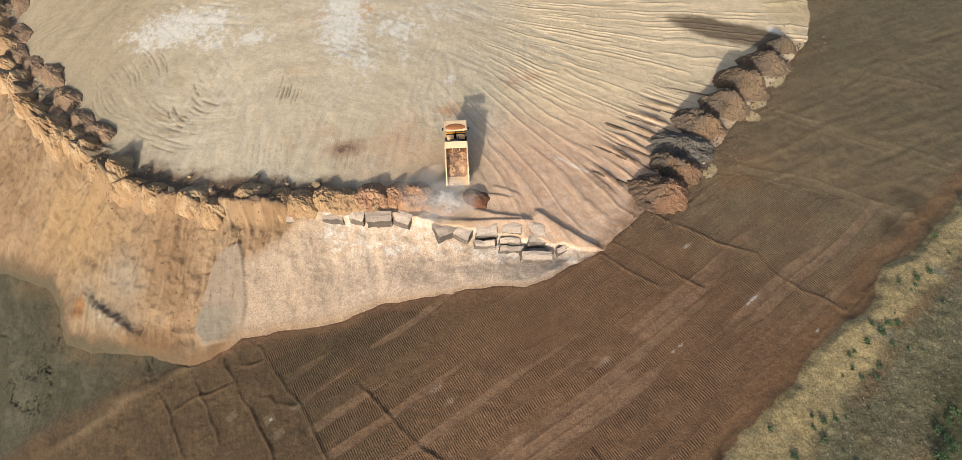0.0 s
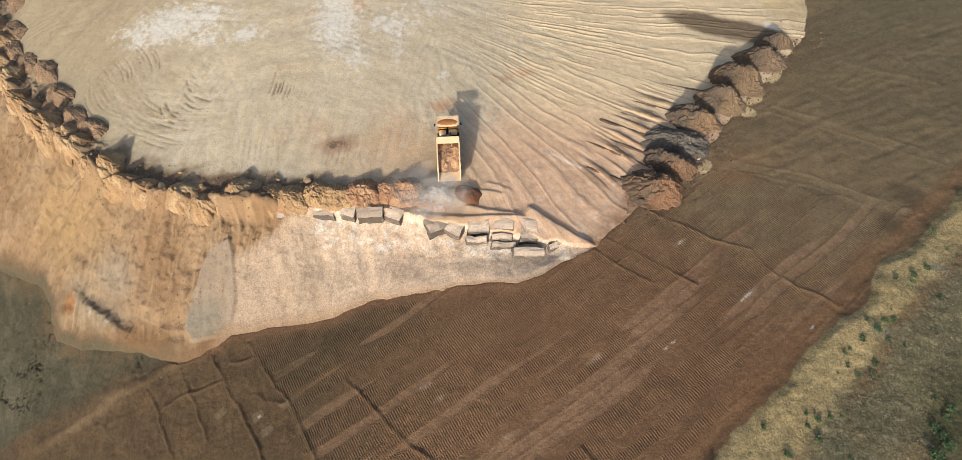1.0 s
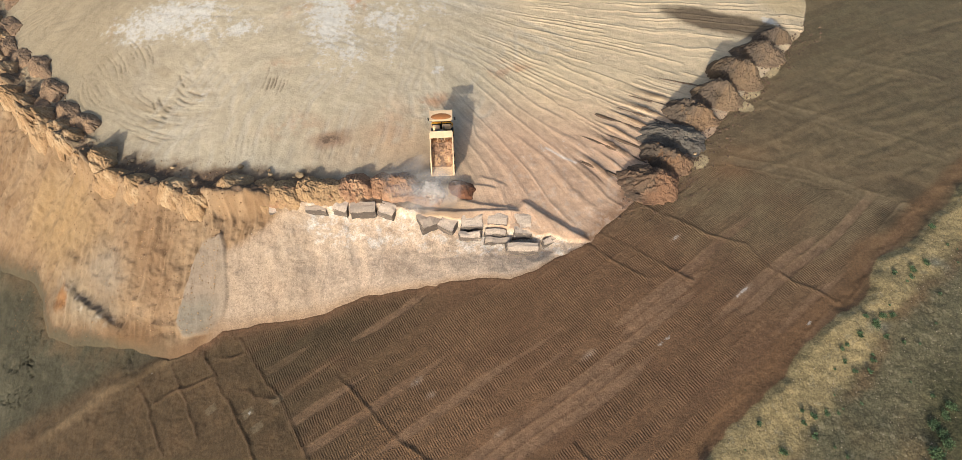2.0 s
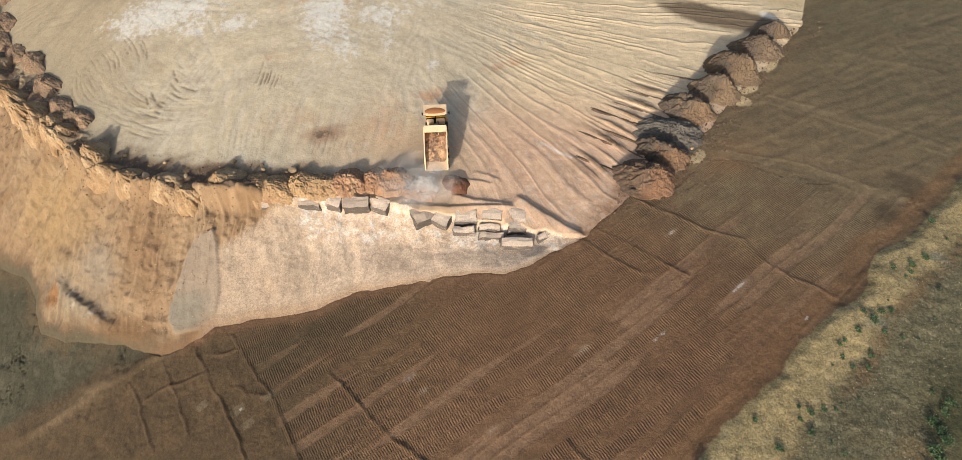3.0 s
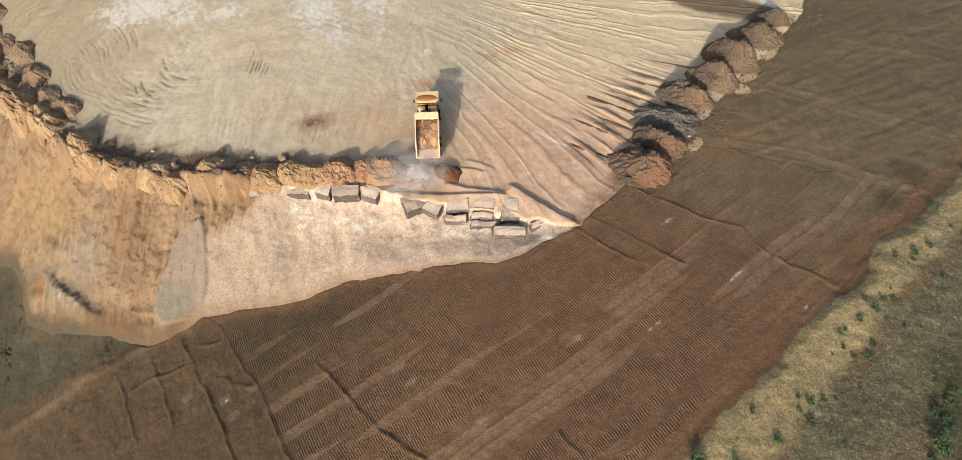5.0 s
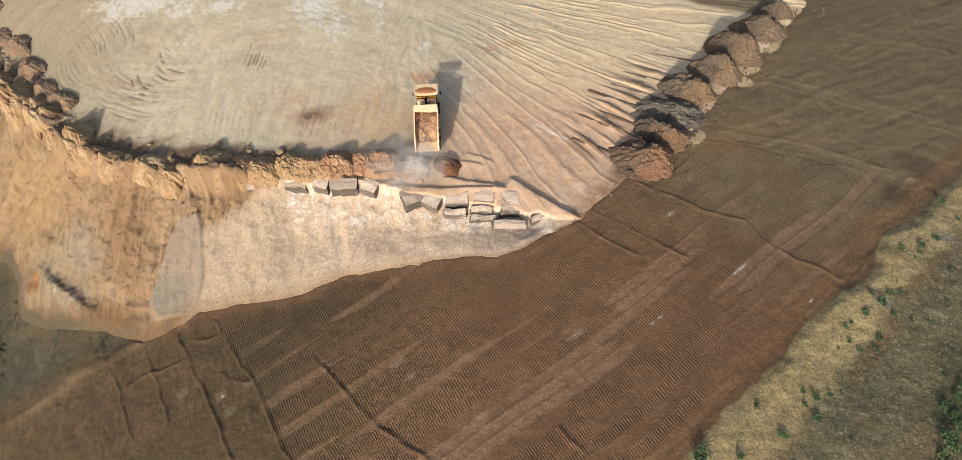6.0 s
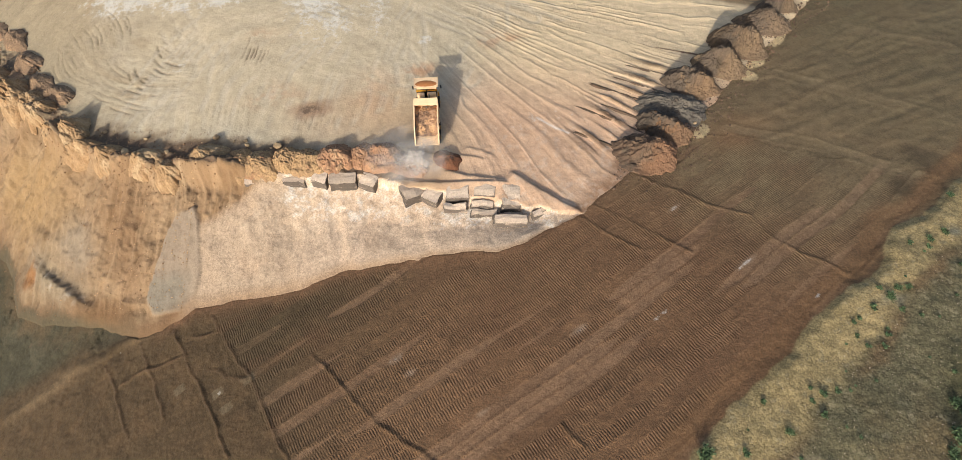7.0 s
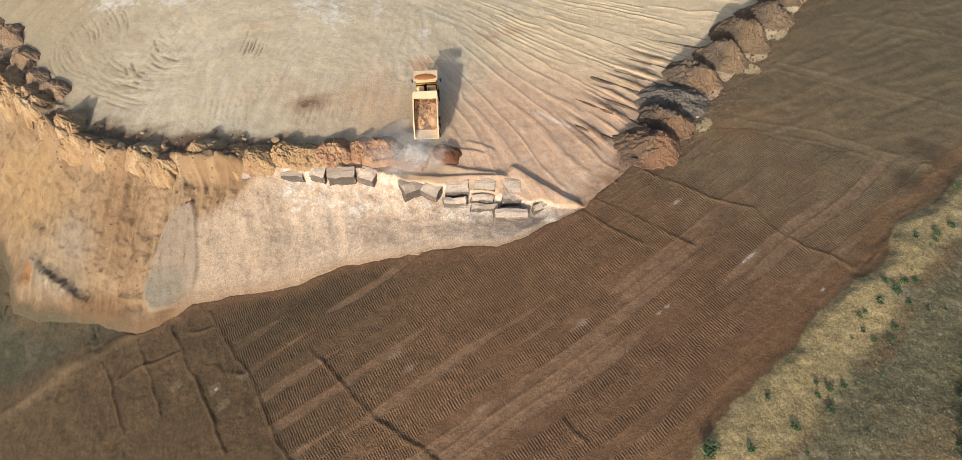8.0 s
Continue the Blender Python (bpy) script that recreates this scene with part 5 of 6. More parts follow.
scatter("gravel", "pale loose gravel on the dumped face", 2600, lambda r: (lambda x: (x, r.uniform(float(np.interp(x, [p[0] for p in FOOT], [p[1] for p in FOOT])) + 0.8, 30)))(r.uniform(-32, 11)), 0.03, 0.10, GRAVEL, 71)
scatter("gravel", "loose stones on the stony verge", 2600, lambda r: (lambda u, d: (26 + 34 * u + d * 0.7, 0 + 27.5 * u - d * 0.7))(r.random(), r.uniform(0.5, 26)), 0.025, 0.07, GRAVEL, 72)
scatter("earth_clods", "crumbled earth clods on the rim", 2200, along_border(CREST[3:10], 2.0), 0.05, 0.2, CLODS, 73)
scatter("earth_clods", "crumbled clods around the dark heaps", 1400, along_border(BORDER[1:7], 1.8), 0.06, 0.26, DARK_CLODS, 74)
scatter("earth_clods", "brown clods on the sandy face", 1500, lambda r: (r.uniform(-75, -36), r.uniform(14, 40)), 0.03, 0.11, CLODS, 75)


def on_face(r):
    x = -43.5 + r.gauss(0, 6.0)
    return min(x, -36.5), r.uniform(14.5, 33.5)


scatter("face_stones", "small brown stones rolled down the sandy eroded face", 1000, on_face, 0.03, 0.15, loose_stone_material("sandy_stones", rgb(160, 130, 97)), 77)


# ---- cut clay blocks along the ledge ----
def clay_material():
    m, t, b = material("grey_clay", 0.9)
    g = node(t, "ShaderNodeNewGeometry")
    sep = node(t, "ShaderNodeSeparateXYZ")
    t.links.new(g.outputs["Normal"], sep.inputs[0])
    # tone by normal: dusty pale tops, steep faces darkened with shade in the colour
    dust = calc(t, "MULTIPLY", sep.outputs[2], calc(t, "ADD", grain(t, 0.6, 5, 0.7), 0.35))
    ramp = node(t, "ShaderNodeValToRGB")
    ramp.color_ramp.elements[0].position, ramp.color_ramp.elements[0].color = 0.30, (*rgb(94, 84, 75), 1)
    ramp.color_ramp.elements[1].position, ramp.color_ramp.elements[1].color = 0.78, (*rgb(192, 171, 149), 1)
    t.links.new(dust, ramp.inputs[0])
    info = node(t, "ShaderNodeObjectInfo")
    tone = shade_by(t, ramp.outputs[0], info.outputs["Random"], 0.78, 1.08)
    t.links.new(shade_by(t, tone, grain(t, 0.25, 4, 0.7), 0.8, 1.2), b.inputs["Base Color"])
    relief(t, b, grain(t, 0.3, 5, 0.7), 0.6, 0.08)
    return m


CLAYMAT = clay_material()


def clay_block(x, y, w, d, h, turn, seed, drop=0.0, label="grey clay block cut square by a digger"):
    """A slab left standing by a digger's bucket, with a sloped front and ragged edges."""
    bm = bmesh.new()
    bmesh.ops.create_cube(bm, size=1)
    bmesh.ops.subdivide_edges(bm, edges=list(bm.edges), cuts=6, use_grid_fill=True)
    r = random.Random(seed)
    lean, skew = r.uniform(0.1, 0.35), r.uniform(-0.15, 0.15)
    for v in bm.verts:
        p = v.co.copy()
        front = 0.5 - p.y
        p = Vector((p.x * w * (1 - 0.12 * (p.z + 0.5)), p.y * d + (p.z + 0.5) * lean * d * (0.5 if p.y < 0 else 0), p.z * h))
        p.x += skew * p.y
        p.z -= 0.18 * h * max(0.0, front - 0.5) * (p.z > 0)
        p += 0.22 * noise.noise_vector(p * 0.75 + Vector((seed, 2, 0))) + 0.05 * noise.noise_vector(p * 3.1 + Vector((seed, 9, 0)))
        v.co = p
    bmesh.ops.bevel(bm, geom=[e for e in bm.edges if e.calc_face_angle(0) > 0.9], offset=0.05, segments=2, affect="EDGES")
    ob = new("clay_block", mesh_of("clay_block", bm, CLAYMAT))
    ob.matrix_basis = pose(x, y, float(bench_level(x, y)) - h / 2 + 0.34 - drop, 0, 0, turn)
    return tagged(ob, label, "clay block", "blocks along the ledge")


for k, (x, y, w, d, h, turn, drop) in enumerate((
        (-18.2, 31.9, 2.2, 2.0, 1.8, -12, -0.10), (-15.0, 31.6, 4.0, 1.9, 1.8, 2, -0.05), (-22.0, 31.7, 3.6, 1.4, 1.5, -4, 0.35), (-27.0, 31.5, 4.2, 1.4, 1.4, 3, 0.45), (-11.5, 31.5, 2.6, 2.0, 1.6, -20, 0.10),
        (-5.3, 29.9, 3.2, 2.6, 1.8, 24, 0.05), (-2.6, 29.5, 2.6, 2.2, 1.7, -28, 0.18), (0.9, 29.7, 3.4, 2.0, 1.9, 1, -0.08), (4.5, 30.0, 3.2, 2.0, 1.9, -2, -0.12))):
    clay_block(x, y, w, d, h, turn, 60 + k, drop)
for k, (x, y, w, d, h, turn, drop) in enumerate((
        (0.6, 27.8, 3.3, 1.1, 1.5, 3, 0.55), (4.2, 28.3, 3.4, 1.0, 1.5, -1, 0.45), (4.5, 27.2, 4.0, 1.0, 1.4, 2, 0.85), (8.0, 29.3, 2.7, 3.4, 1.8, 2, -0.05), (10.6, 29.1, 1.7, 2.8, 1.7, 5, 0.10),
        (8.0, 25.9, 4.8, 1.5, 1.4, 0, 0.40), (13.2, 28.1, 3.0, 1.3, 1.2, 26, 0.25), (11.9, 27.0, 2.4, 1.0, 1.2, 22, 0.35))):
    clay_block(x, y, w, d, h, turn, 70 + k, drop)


# ---- shrubs of the verge ----
LEAF, _t, _b = material("leaf", 0.7)
_i = node(_t, "ShaderNodeNewGeometry")
_c = node(_t, "ShaderNodeRGB")
_c.outputs[0].default_value = (0.095, 0.135, 0.055, 1)
_t.links.new(shade_by(_t, _c.outputs[0], _i.outputs["Random Per Island"], 0.5, 1.5), _b.inputs["Base Color"])
TWIG = plain("twig_bark", (0.10, 0.07, 0.045), 0.9, 0.0, 0.3, 0.1)


def shrub(seed, leaves, wide, high):
    r = random.Random(seed)
    top = new("shrub")
    bm = bmesh.new()
    ends = []
    for _ in range(9):
        a, l = r.uniform(0, 6.28), r.uniform(0.5, 1.0)
        p, q = Vector((0, 0, -0.1)), Vector((math.cos(a) * wide * l * 0.7, math.sin(a) * wide * l * 0.7, high * r.uniform(0.5, 0.95)))
        ends += [p.lerp(q, u) for u in (0.5, 0.75, 1.0)]
        side = (q - p).cross(Vector((0, 0, 1)))
        side = (side.normalized() if side.length > 1e-4 else Vector((1, 0, 0))) * 0.025
        up = side.cross(q - p).normalized() * 0.025
        ring = [bm.verts.new(p + side * math.cos(t) + up * math.sin(t)) for t in (0, 2.1, 4.2)]
        tip_v = bm.verts.new(q)
        for i in range(3):
            bm.faces.new((ring[i], ring[(i + 1) % 3], tip_v))
    part("stems", bm, TWIG, top)
    bm = bmesh.new()
    for _ in range(leaves):
        c = r.choice(ends) + Vector((r.gauss(0, wide * 0.2), r.gauss(0, wide * 0.2), r.gauss(0, high * 0.14)))
        c.z = max(c.z, 0.03)
        q = Euler((r.uniform(-0.9, 0.9), r.uniform(-0.9, 0.9), r.uniform(0, 6.28))).to_matrix()
        s = r.uniform(0.05, 0.11)
        bm.faces.new([bm.verts.new(c + q @ Vector(v) * s) for v in ((0, -1.2, 0), (0.5, 0, 0.15), (0, 1.2, 0), (-0.5, 0, 0.15))])
    part("leaves", bm, LEAF, top)
    return tagged(top, "low green shrub rooted in the stony verge", "shrub", "shrubs of the verge")


SHRUBS = [shrub(1, 460, 0.6, 0.32), shrub(2, 280, 0.38, 0.22), shrub(3, 160, 0.22, 0.14)]
_rng = random.Random(21)
_spots = [(26.2, -1.5, 0, 1.5), (29.8, -1.3, 1, 1.1), (34.1, 0.6, 0, 0.8), (38.2, 4.2, 1, 1.1), (37.6, 2.2, 1, 1.0), (32.6, 3.4, 2, 1.3), (48.2, 14.4, 0, 1.0), (49.4, 15.4, 0, 0.8), (50.4, 15.5, 0, 0.7), (46.1, 13.2, 1, 1.1),
          (47.5, 15.4, 1, 0.9), (48.7, 12.9, 1, 0.9), (44.1, 9.0, 1, 0.8), (43.5, 10.1, 1, 0.8), (43.7, 11.5, 2, 1.2), (44.4, 12.0, 2, 1.2), (52.9, 21.0, 1, 1.0), (55.1, 21.4, 0, 0.8), (54.5, 20.4, 1, 0.9), (46.4, 10.2, 1, 0.9), (45.6, 9.0, 1, 0.9)]
_spots += [(39.6, 4.5, 1, 0.9), (37.0, 3.5, 1, 0.8), (66.4, 32.2, 0, 1.0), (57.0, 22.3, 0, 0.8), (60.3, 27.6, 0, 0.8)] + [(47.6 + 0.5 * k + _rng.uniform(-0.8, 0.8), -1.0 + 0.9 * k, 0, _rng.uniform(0.9, 1.4)) for k in range(8)]
for _ in range(40):
    u, d = _rng.random(), _rng.choice((_rng.uniform(1, 7), _rng.uniform(5, 8), _rng.uniform(8, 20)))
    _spots.append((26 + 36 * u + d * 0.7, -1 + 29.5 * u - d * 0.7, 2, _rng.uniform(0.5, 1.1)))
for k, (x, y, kind, s) in enumerate(_spots):
    m = pose(x, y, rest(x, y), 0, 0, _rng.uniform(0, 360)) @ Matrix.Diagonal((s, s, s, 1))
    copy_thing(SHRUBS[kind], m)
for o in SHRUBS:
    for ch in list(o.children):
        bpy.data.objects.remove(ch)
    bpy.data.objects.remove(o)


# ---- the tipping truck ----
def wheel(truck, x, y, r, w, name):
    bm = drum(bmesh.new(), pose(0, 0, 0, 0, 90, 0), r, w, 32, 0.09)
    for k in range(24):
        a = k * math.pi / 12
        b = bmesh.new()
        box(b, -w / 2, w / 2, -0.05, 0.05, r - 0.03, r + 0.05, 0.01)
        bmesh.ops.transform(b, matrix=pose(0, 0, 0, math.degrees(a), 0, 0), verts=b.verts)
        me = bpy.data.meshes.new("tmp")
        b.to_mesh(me)
        b.free()
        bm.from_mesh(me)
        bpy.data.meshes.remove(me)
    hub = new(name)
    hub.parent = truck
    hub.matrix_basis = pose(x, y, r)
    part("tyre", bm, RUBBER, hub, "black lugged tyre")
    bm = drum(bmesh.new(), pose(0, 0, 0, 0, 90, 0), r * 0.5, w + 0.04, 24, 0.03)
    drum(bm, pose(0, 0, 0, 0, 90, 0), r * 0.2, w + 0.14, 16, 0.02)
    part("rim", bm, YELLOW, hub, "yellow rim")


def tipping_truck(m):
    t = new("mining_truck")
    # origin: middle of the rear end on the ground; y runs to the cab
    bm = bmesh.new()
    for s in (-0.55, 0.55):
        box(bm, s - 0.1, s + 0.1, 0.8, 9.6, 0.95, 1.35, 0.02)
    for y in (1.5, 3.2, 5.0, 6.6, 8.4):
        box(bm, -0.5, 0.5, y - 0.12, y + 0.12, 1.0, 1.3, 0.02)
    part("chassis", bm, BLACK, t)
    for sx in (-1.42, 1.42):
        wheel(t, sx, 8.35, 0.78, 0.55, "front_wheel")
    for sx in (-1.5, -0.92, 0.92, 1.5):
        for y in (1.9, 3.6):
            wheel(t, sx, y, 0.78, 0.5, "rear_wheel")
    bm = bmesh.new()
    for y in (1.9, 3.6, 8.35):
        drum(bm, pose(0, y, 0.78, 0, 90, 0), 0.16, 2.9, 16)
    part("axles", bm, BLACK, t)
    part("fuel_tank", box(bmesh.new(), 0.85, 1.55, 5.3, 6.7, 0.8, 1.5, 0.1), GREY_STEEL, t)
    part("hydraulic_tank", box(bmesh.new(), -1.55, -0.85, 5.3, 6.5, 0.8, 1.6, 0.1), YELLOW, t)
    part("bumper", box(bmesh.new(), -1.65, 1.65, 9.55, 9.85, 0.6, 1.35, 0.06), YELLOW, t)
    # cab, its roof guard and the deck behind it
    cab = new("cab")
    cab.parent = t
    bm = bmesh.new()
    box(bm, -1.45, 1.45, 8.6, 9.55, 1.35, 3.4, 0.08)
    part("shell", bm, CREAM, cab)
    part("windscreen", box(bmesh.new(), -1.3, 1.3, 9.54, 9.58, 2.35, 3.35, 0.01), GLASS, cab, "dark windscreen")
    for s in (-1, 1):
        part("side_window", box(bmesh.new(), min(s * 1.44, s * 1.47), max(s * 1.44, s * 1.47), 8.5, 9.4, 2.4, 3.3, 0.01), GLASS, cab, "dark side window")
    bm = box(bmesh.new(), -1.70, 1.70, 8.05, 9.85, 4.18, 4.27, 0.03)
    for s in (-1.66, 1.66):
        box(bm, s - 0.04, s + 0.04, 8.05, 9.85, 4.25, 4.35, 0.02)
    for sx in (-1.3, 1.3):
        for y in (8.7, 9.4):
            box(bm, sx - 0.05, sx + 0.05, y - 0.05, y + 0.05, 3.3, 4.2, 0.01)
    part("roof_guard", bm, CREAM, cab, "wide cream roof guard")
    # dirt lying on the roof guard
    bm = bmesh.new()
    ring, mid = [], bm.verts.new((0, 8.55, 4.40))
    for k in range(28):
        a = k * 2 * math.pi / 28
        w = 1 + 0.12 * noise.noise(Vector((math.cos(a) * 2, math.sin(a) * 2, 4)))
        ring.append((1.55 * w * math.cos(a), 8.55 + (0.75 if math.sin(a) > 0 else 0.42) * w * math.sin(a)))
    inner = [bm.verts.new((x * 0.6, 8.55 + (y - 8.55) * 0.6, 4.37)) for x, y in ring]
    outer = [bm.verts.new((x, y, 4.265)) for x, y in ring]
    for k in range(28):
        j = (k + 1) % 28
        bm.faces.new((mid, inner[k], inner[j]))
        bm.faces.new((inner[k], outer[k], outer[j], inner[j]))
    part("roof_dirt", bm, RUST_DUST, cab, "brown dirt on the roof", True)
    for s in (-1, 1):
        mirror = box(bmesh.new(), s * 2.0 - 0.1, s * 2.0 + 0.1, 9.3, 9.36, 2.5, 3.2, 0.03)
        box(mirror, min(s * 1.45, s * 1.95), max(s * 1.45, s * 1.95), 9.31, 9.35, 3.0, 3.04, 0.0)
        part("mirror", mirror, BLACK, cab, "black side mirror")
    # engine and filters between cab and body
    eng = new("engine")
    eng.parent = t
    part("deck", box(bmesh.new(), -1.5, 1.5, 6.05, 8.30, 1.45, 1.62, 0.03), BLACK, eng)
    part("block", box(bmesh.new(), -0.55, 0.55, 6.2, 7.6, 1.62, 2.6, 0.12), GREY_STEEL, eng)
    part("cover", box(bmesh.new(), -1.0, -0.2, 7.0, 7.4, 2.6, 3.0, 0.06), GREY_STEEL, eng, "grey cover")
    for a, b in ((-1.5, -0.08), (0.08, 1.5)):
        part("guard", box(bmesh.new(), a, b, 8.22, 8.40, 3.2, 3.36, 0.04), YELLOW, eng, "yellow guard")
    part("air_box", box(bmesh.new(), -1.30, -0.30, 7.38, 7.92, 2.55, 3.40, 0.06), CREAM, eng, "dusty cream air box")
    part("cooler", box(bmesh.new(), 0.10, 1.34, 7.62, 8.06, 2.45, 3.30, 0.05), CREAM, eng, "dusty cream cooler housing")
    part("muffler", drum(bmesh.new(), pose(-0.75, 6.62, 3.05, 0, 90, 12), 0.17, 0.95, 18, 0.04), PALE_STEEL, eng, "pale heat-worn muffler")
    for k, (x0, y0) in enumerate(((0.25, 6.55), (0.75, 6.95), (1.1, 6.5))):
        part("pipe", drum(bmesh.new(), pose(x0, y0, 2.95, 70, 0, 25 + 40 * k), 0.07, 0.8, 12), PALE_STEEL, eng, "pale steel pipe")
    part("valve_cover", box(bmesh.new(), -0.35, 0.30, 6.75, 7.25, 2.6, 2.95, 0.05), PALE_STEEL, eng)
    # black panel added to darken the gap; it covers the cab's bright rear wall
    part("radiator", box(bmesh.new(), -1.42, 1.42, 8.44, 8.58, 1.6, 3.28, 0.03), BLACK, eng)
    for sx in (-1.05, 0.95):
        bm = drum(bmesh.new(), pose(sx, 6.9, 2.6, 0, 90, 0), 0.32, 0.75, 20, 0.05)
        drum(bm, pose(sx, 6.7, 2.95), 0.12, 0.5, 14)
        part("air_filter", bm, BLACK, eng)
    bm = drum(bmesh.new(), pose(0.35, 7.35, 2.9), 0.11, 1.3, 14)
    part("exhaust", bm, GREY_STEEL, eng)
    bm = bmesh.new()
    for sx in (-0.6, -0.25, 0.3, 0.7):
        drum(bm, pose(sx, 6.6, 2.75, 60, 20 * sx, 0), 0.05, 1.0, 10)
    part("hoses", bm, BLACK, eng)
    part("hoist", drum(drum(bmesh.new(), pose(0, 5.6, 2.0, 14, 0, 0), 0.14, 2.0, 16), pose(0, 5.45, 2.7, 14, 0, 0), 0.09, 1.6, 14), GREY_STEEL, t)
    # the body, lifted, its floor falling to the rear lip
    body = new("dump_body")
    body.parent = t
    body.matrix_basis = pose(0, 1.0, 1.75, 9.0, 0, 0)
    W = 1.62
    part("floor", plate([(-W, -1.0, 0.10), (W, -1.0, 0.10), (W, 4.9, 0.35), (-W, 4.9, 0.35)], 0.10), CREAM, body)
    part("tail_lip", plate([(-W, -1.15, 0.42), (W, -1.15, 0.42), (W, 0.28, 0.18), (-W, 0.28, 0.18)], 0.06), CREAM, body, "bare cream tail lip")
    for s in (-1, 1):
        wall = plate([(s * W, -1.15, 0.2), (s * W, 4.95, 0.2), (s * W, 4.95, 2.05), (s * W, 0.9, 1.75), (s * W, -1.15, 0.62)], 0.08)
        side = part("side_wall", wall, CREAM, body)
        part("top_rail", plate([(s * (W - 0.1), 0.9, 1.80), (s * (W + 0.06), 0.9, 1.80), (s * (W + 0.06), 4.95, 2.1), (s * (W - 0.1), 4.95, 2.1)][::s], 0.12), CREAM, side)
        part("top_rail", plate([(s * (W - 0.1), -1.15, 0.66), (s * (W + 0.06), -1.15, 0.66), (s * (W + 0.06), 0.9, 1.80), (s * (W - 0.1), 0.9, 1.80)][::s], 0.10), CREAM, side)
        for y in (0.3, 1.3, 2.3, 3.3, 4.3):
            part("rib", box(bmesh.new(), min(s * W, s * (W + 0.12)), max(s * W, s * (W + 0.12)), y - 0.07, y + 0.07, 0.25, 0.95 + 0.22 * y, 0.02), CREAM, side)
    head = part("headboard", plate([(-W, 4.85, 0.3), (W, 4.85, 0.3), (W, 4.95, 2.05), (-W, 4.95, 2.05)], 0.1), CREAM, body)
    part("cap", plate([(-W, 4.12, 2.04), (W, 4.12, 2.04), (W, 5.12, 2.18), (-W, 5.12, 2.18)], 0.12), CREAM, head, "broad cream cap of the headboard")
    for sx in (-0.55, 0.5):
        part("stiffener", plate([(sx, 3.7, 1.9), (sx, 4.8, 0.9), (sx, 4.85, 1.95)], 0.08), CREAM, head)
    # the load that is left
    n = 26
    gx, gy = np.meshgrid(np.linspace(-W + 0.09, W - 0.09, n), np.linspace(0.3, 4.72, n))
    gz = 0.30 + 0.75 * step(0.2, 2.2, gy) * (1 - 0.45 * step(3.6, 4.9, gy)) + 0.42 * rough(gx, gy, 1.5, 77, 4, 0.65) + 0.16 * np.abs(rough(gx, gy, 0.5, 78, 2))
    me = bpy.data.meshes.new("load")
    me.from_pydata(np.stack([gx.ravel(), gy.ravel(), gz.ravel()], 1).tolist(), [], [(j * n + i, j * n + i + 1, (j + 1) * n + i + 1, (j + 1) * n + i) for j in range(n - 1) for i in range(n - 1)])
    at = me.attributes.new("soil", "FLOAT_COLOR", "POINT")
    lc = np.tile(rgb(158, 124, 96), (n * n, 1))
    lc = blend(lc, rgb(116, 92, 74), step(-0.1, 0.3, rough(gx.ravel(), gy.ravel(), 0.8, 79, 3)))
    lc = blend(lc, rgb(176, 140, 104), step(0.15, 0.4, rough(gx.ravel(), gy.ravel(), 0.7, 83, 3)))
    at.data.foreach_set("color", np.concatenate([lc, np.ones((n * n, 1))], 1).astype(np.float32).ravel())
    me.materials.append(SOIL)
    load = new("load", me)
    load.parent = body
    load["label"] = "brown rubble sliding in the body"
    t.matrix_basis = m
    return tagged(t, "cream mining dump truck tipping earth, body raised", "dump truck")


TRUCK_AT = pose(-3.5, 36.25, rest(-3.5, 40.5) - 0.03, 0, 0, 4.5)
tipping_truck(TRUCK_AT)


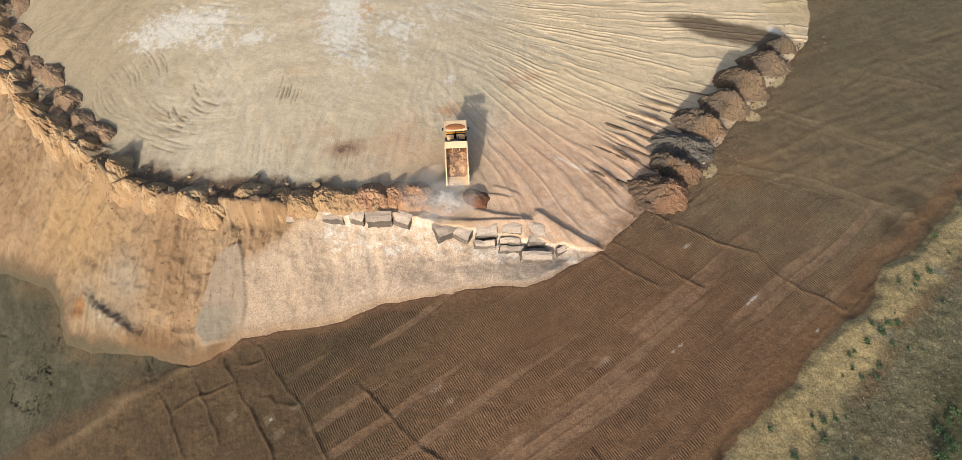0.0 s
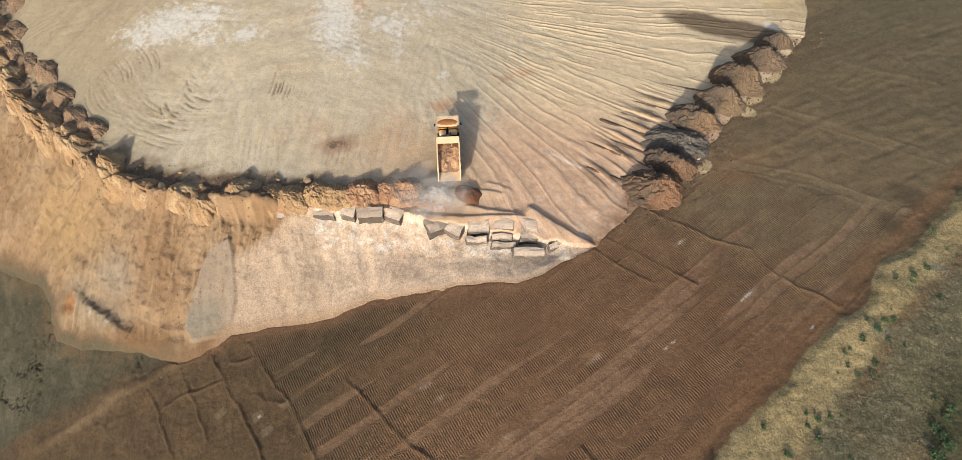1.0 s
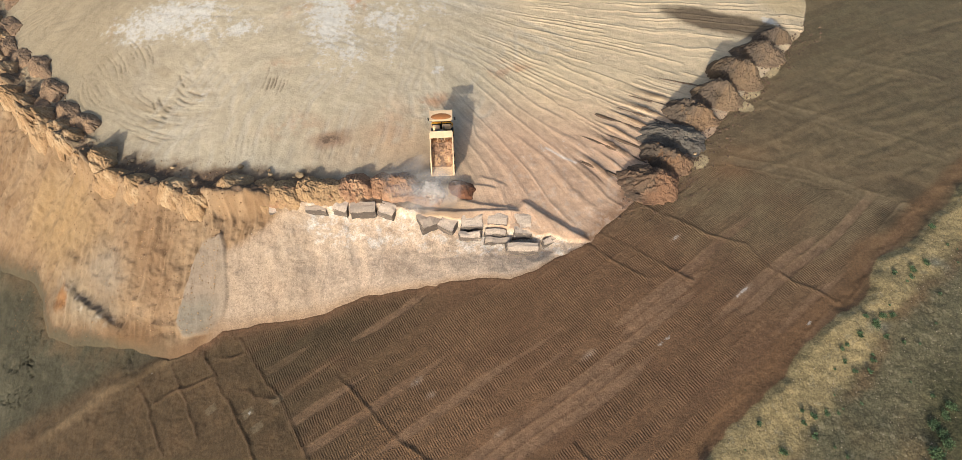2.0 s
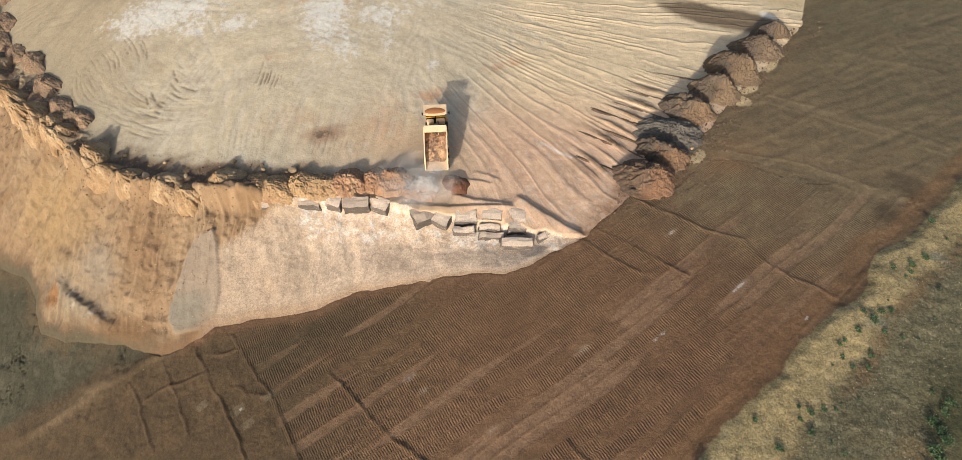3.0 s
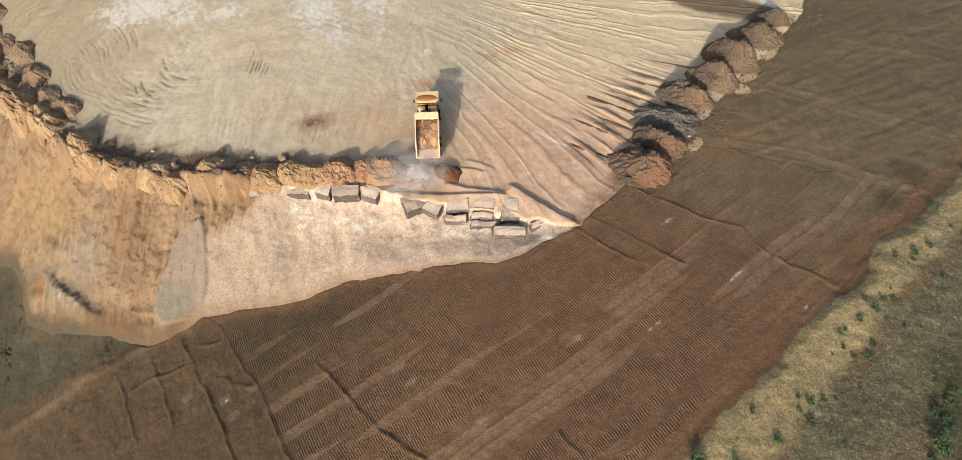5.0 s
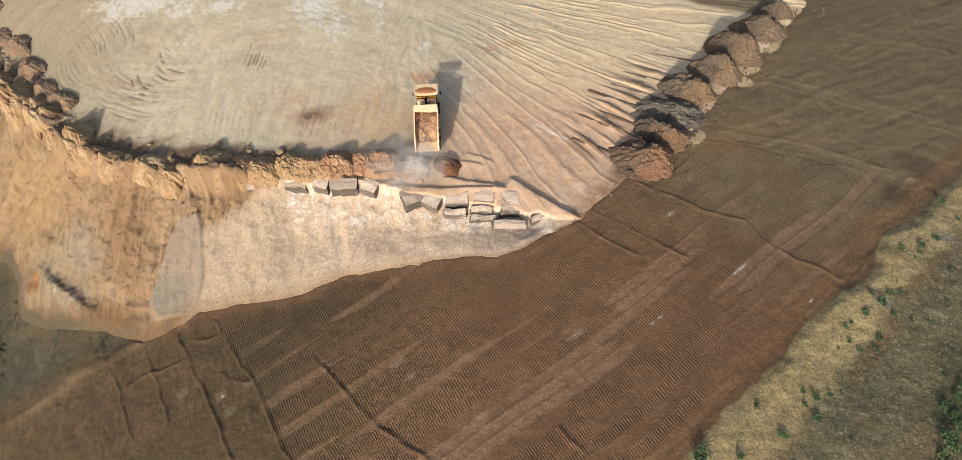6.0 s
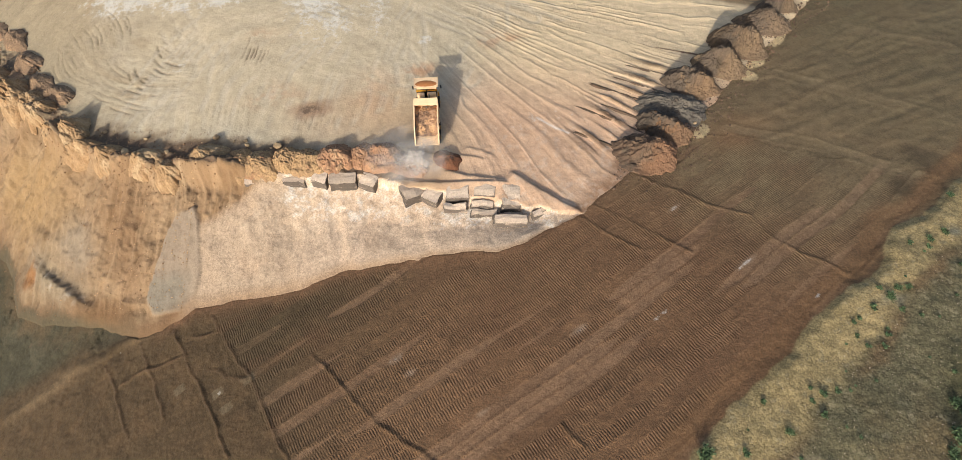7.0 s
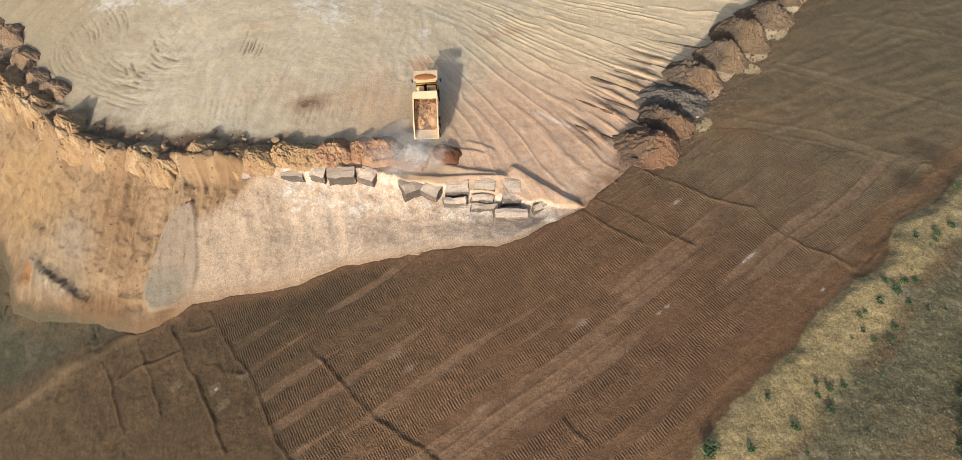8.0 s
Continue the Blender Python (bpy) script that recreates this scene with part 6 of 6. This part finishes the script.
# ---- dust behind the tipping truck ----
def dust_material():
    m, t, b = material("hanging_dust", 1.0)
    b.inputs["Base Color"].default_value = (0.70, 0.62, 0.53, 1)
    b.inputs["Specular IOR Level"].default_value = 0.0
    at = node(t, "ShaderNodeAttribute", attribute_name="thick")
    n = calc(t, "MULTIPLY", calc(t, "SUBTRACT", grain(t, 2.2, 4, 0.55), 0.30), 2.2)
    n = calc(t, "MAXIMUM", calc(t, "MINIMUM", n, 1.0), 0.0)
    t.links.new(calc(t, "MULTIPLY", at.outputs["Fac"], n), b.inputs["Alpha"])
    return m


DUST = dust_material()


def dust_cloud(cx, cy, rx, ry, turn, low, high, strength, seed, layers=3):
    """Thin veils of dust above one another, thickest in the middle and fading out."""
    n, verts, faces, thick = 22, [], [], []
    c, s = math.cos(radians(turn)), math.sin(radians(turn))
    z0 = rest(cx, cy)
    for k in range(layers):
        u = (k + 0.5) / layers
        g = np.linspace(-1, 1, n)
        a, b = (v.ravel() for v in np.meshgrid(g, g))
        sx, sy = cx + 0.5 * bumps(k * 1.7, seed, 1.0, 5) , cy + 0.5 * bumps(k * 1.3, seed, 1.0, 6)
        x, y = sx + (a * rx * c - b * ry * s), sy + (a * rx * s + b * ry * c)
        base = np.maximum(np.where(tip_plan(x, y)[0], tip_level(x, y, False), -1e3), ground_level(x, y, False))
        z = base + mix(low, high, u) + 0.35 * rough(x, y, 2.0, seed + k, 2)
        r = np.hypot(a, b) + 0.25 * bumps(x, y, 1.8, seed + 31 + k)
        w = np.clip(1 - r, 0, 1) ** 1.3 * strength * math.sin(math.pi * (0.15 + 0.8 * u))
        o = len(verts)
        verts += np.stack([x - cx, y - cy, z - z0], 1).tolist()
        thick += w.tolist()
        faces += [(o + j * n + i, o + j * n + i + 1, o + (j + 1) * n + i + 1, o + (j + 1) * n + i) for j in range(n - 1) for i in range(n - 1)]
    me = bpy.data.meshes.new("dust_cloud")
    me.from_pydata(verts, [], faces)
    me.polygons.foreach_set("use_smooth", np.ones(len(me.polygons), bool))
    at = me.attributes.new("thick", "FLOAT", "POINT")
    at.data.foreach_set("value", np.array(thick, np.float32))
    me.materials.append(DUST)
    ob = new("dust_cloud", me)
    ob.location = (cx, cy, z0)
    return tagged(ob, "pale dust hanging behind the tipping truck", "dust", kind="stuff")


dust_cloud(-5.2, 33.4, 5.6, 3.8, 20, 0.9, 3.6, 1.25, 3)
dust_cloud(-8.0, 36.4, 5.2, 3.4, 20, 0.8, 2.8, 0.55, 13)
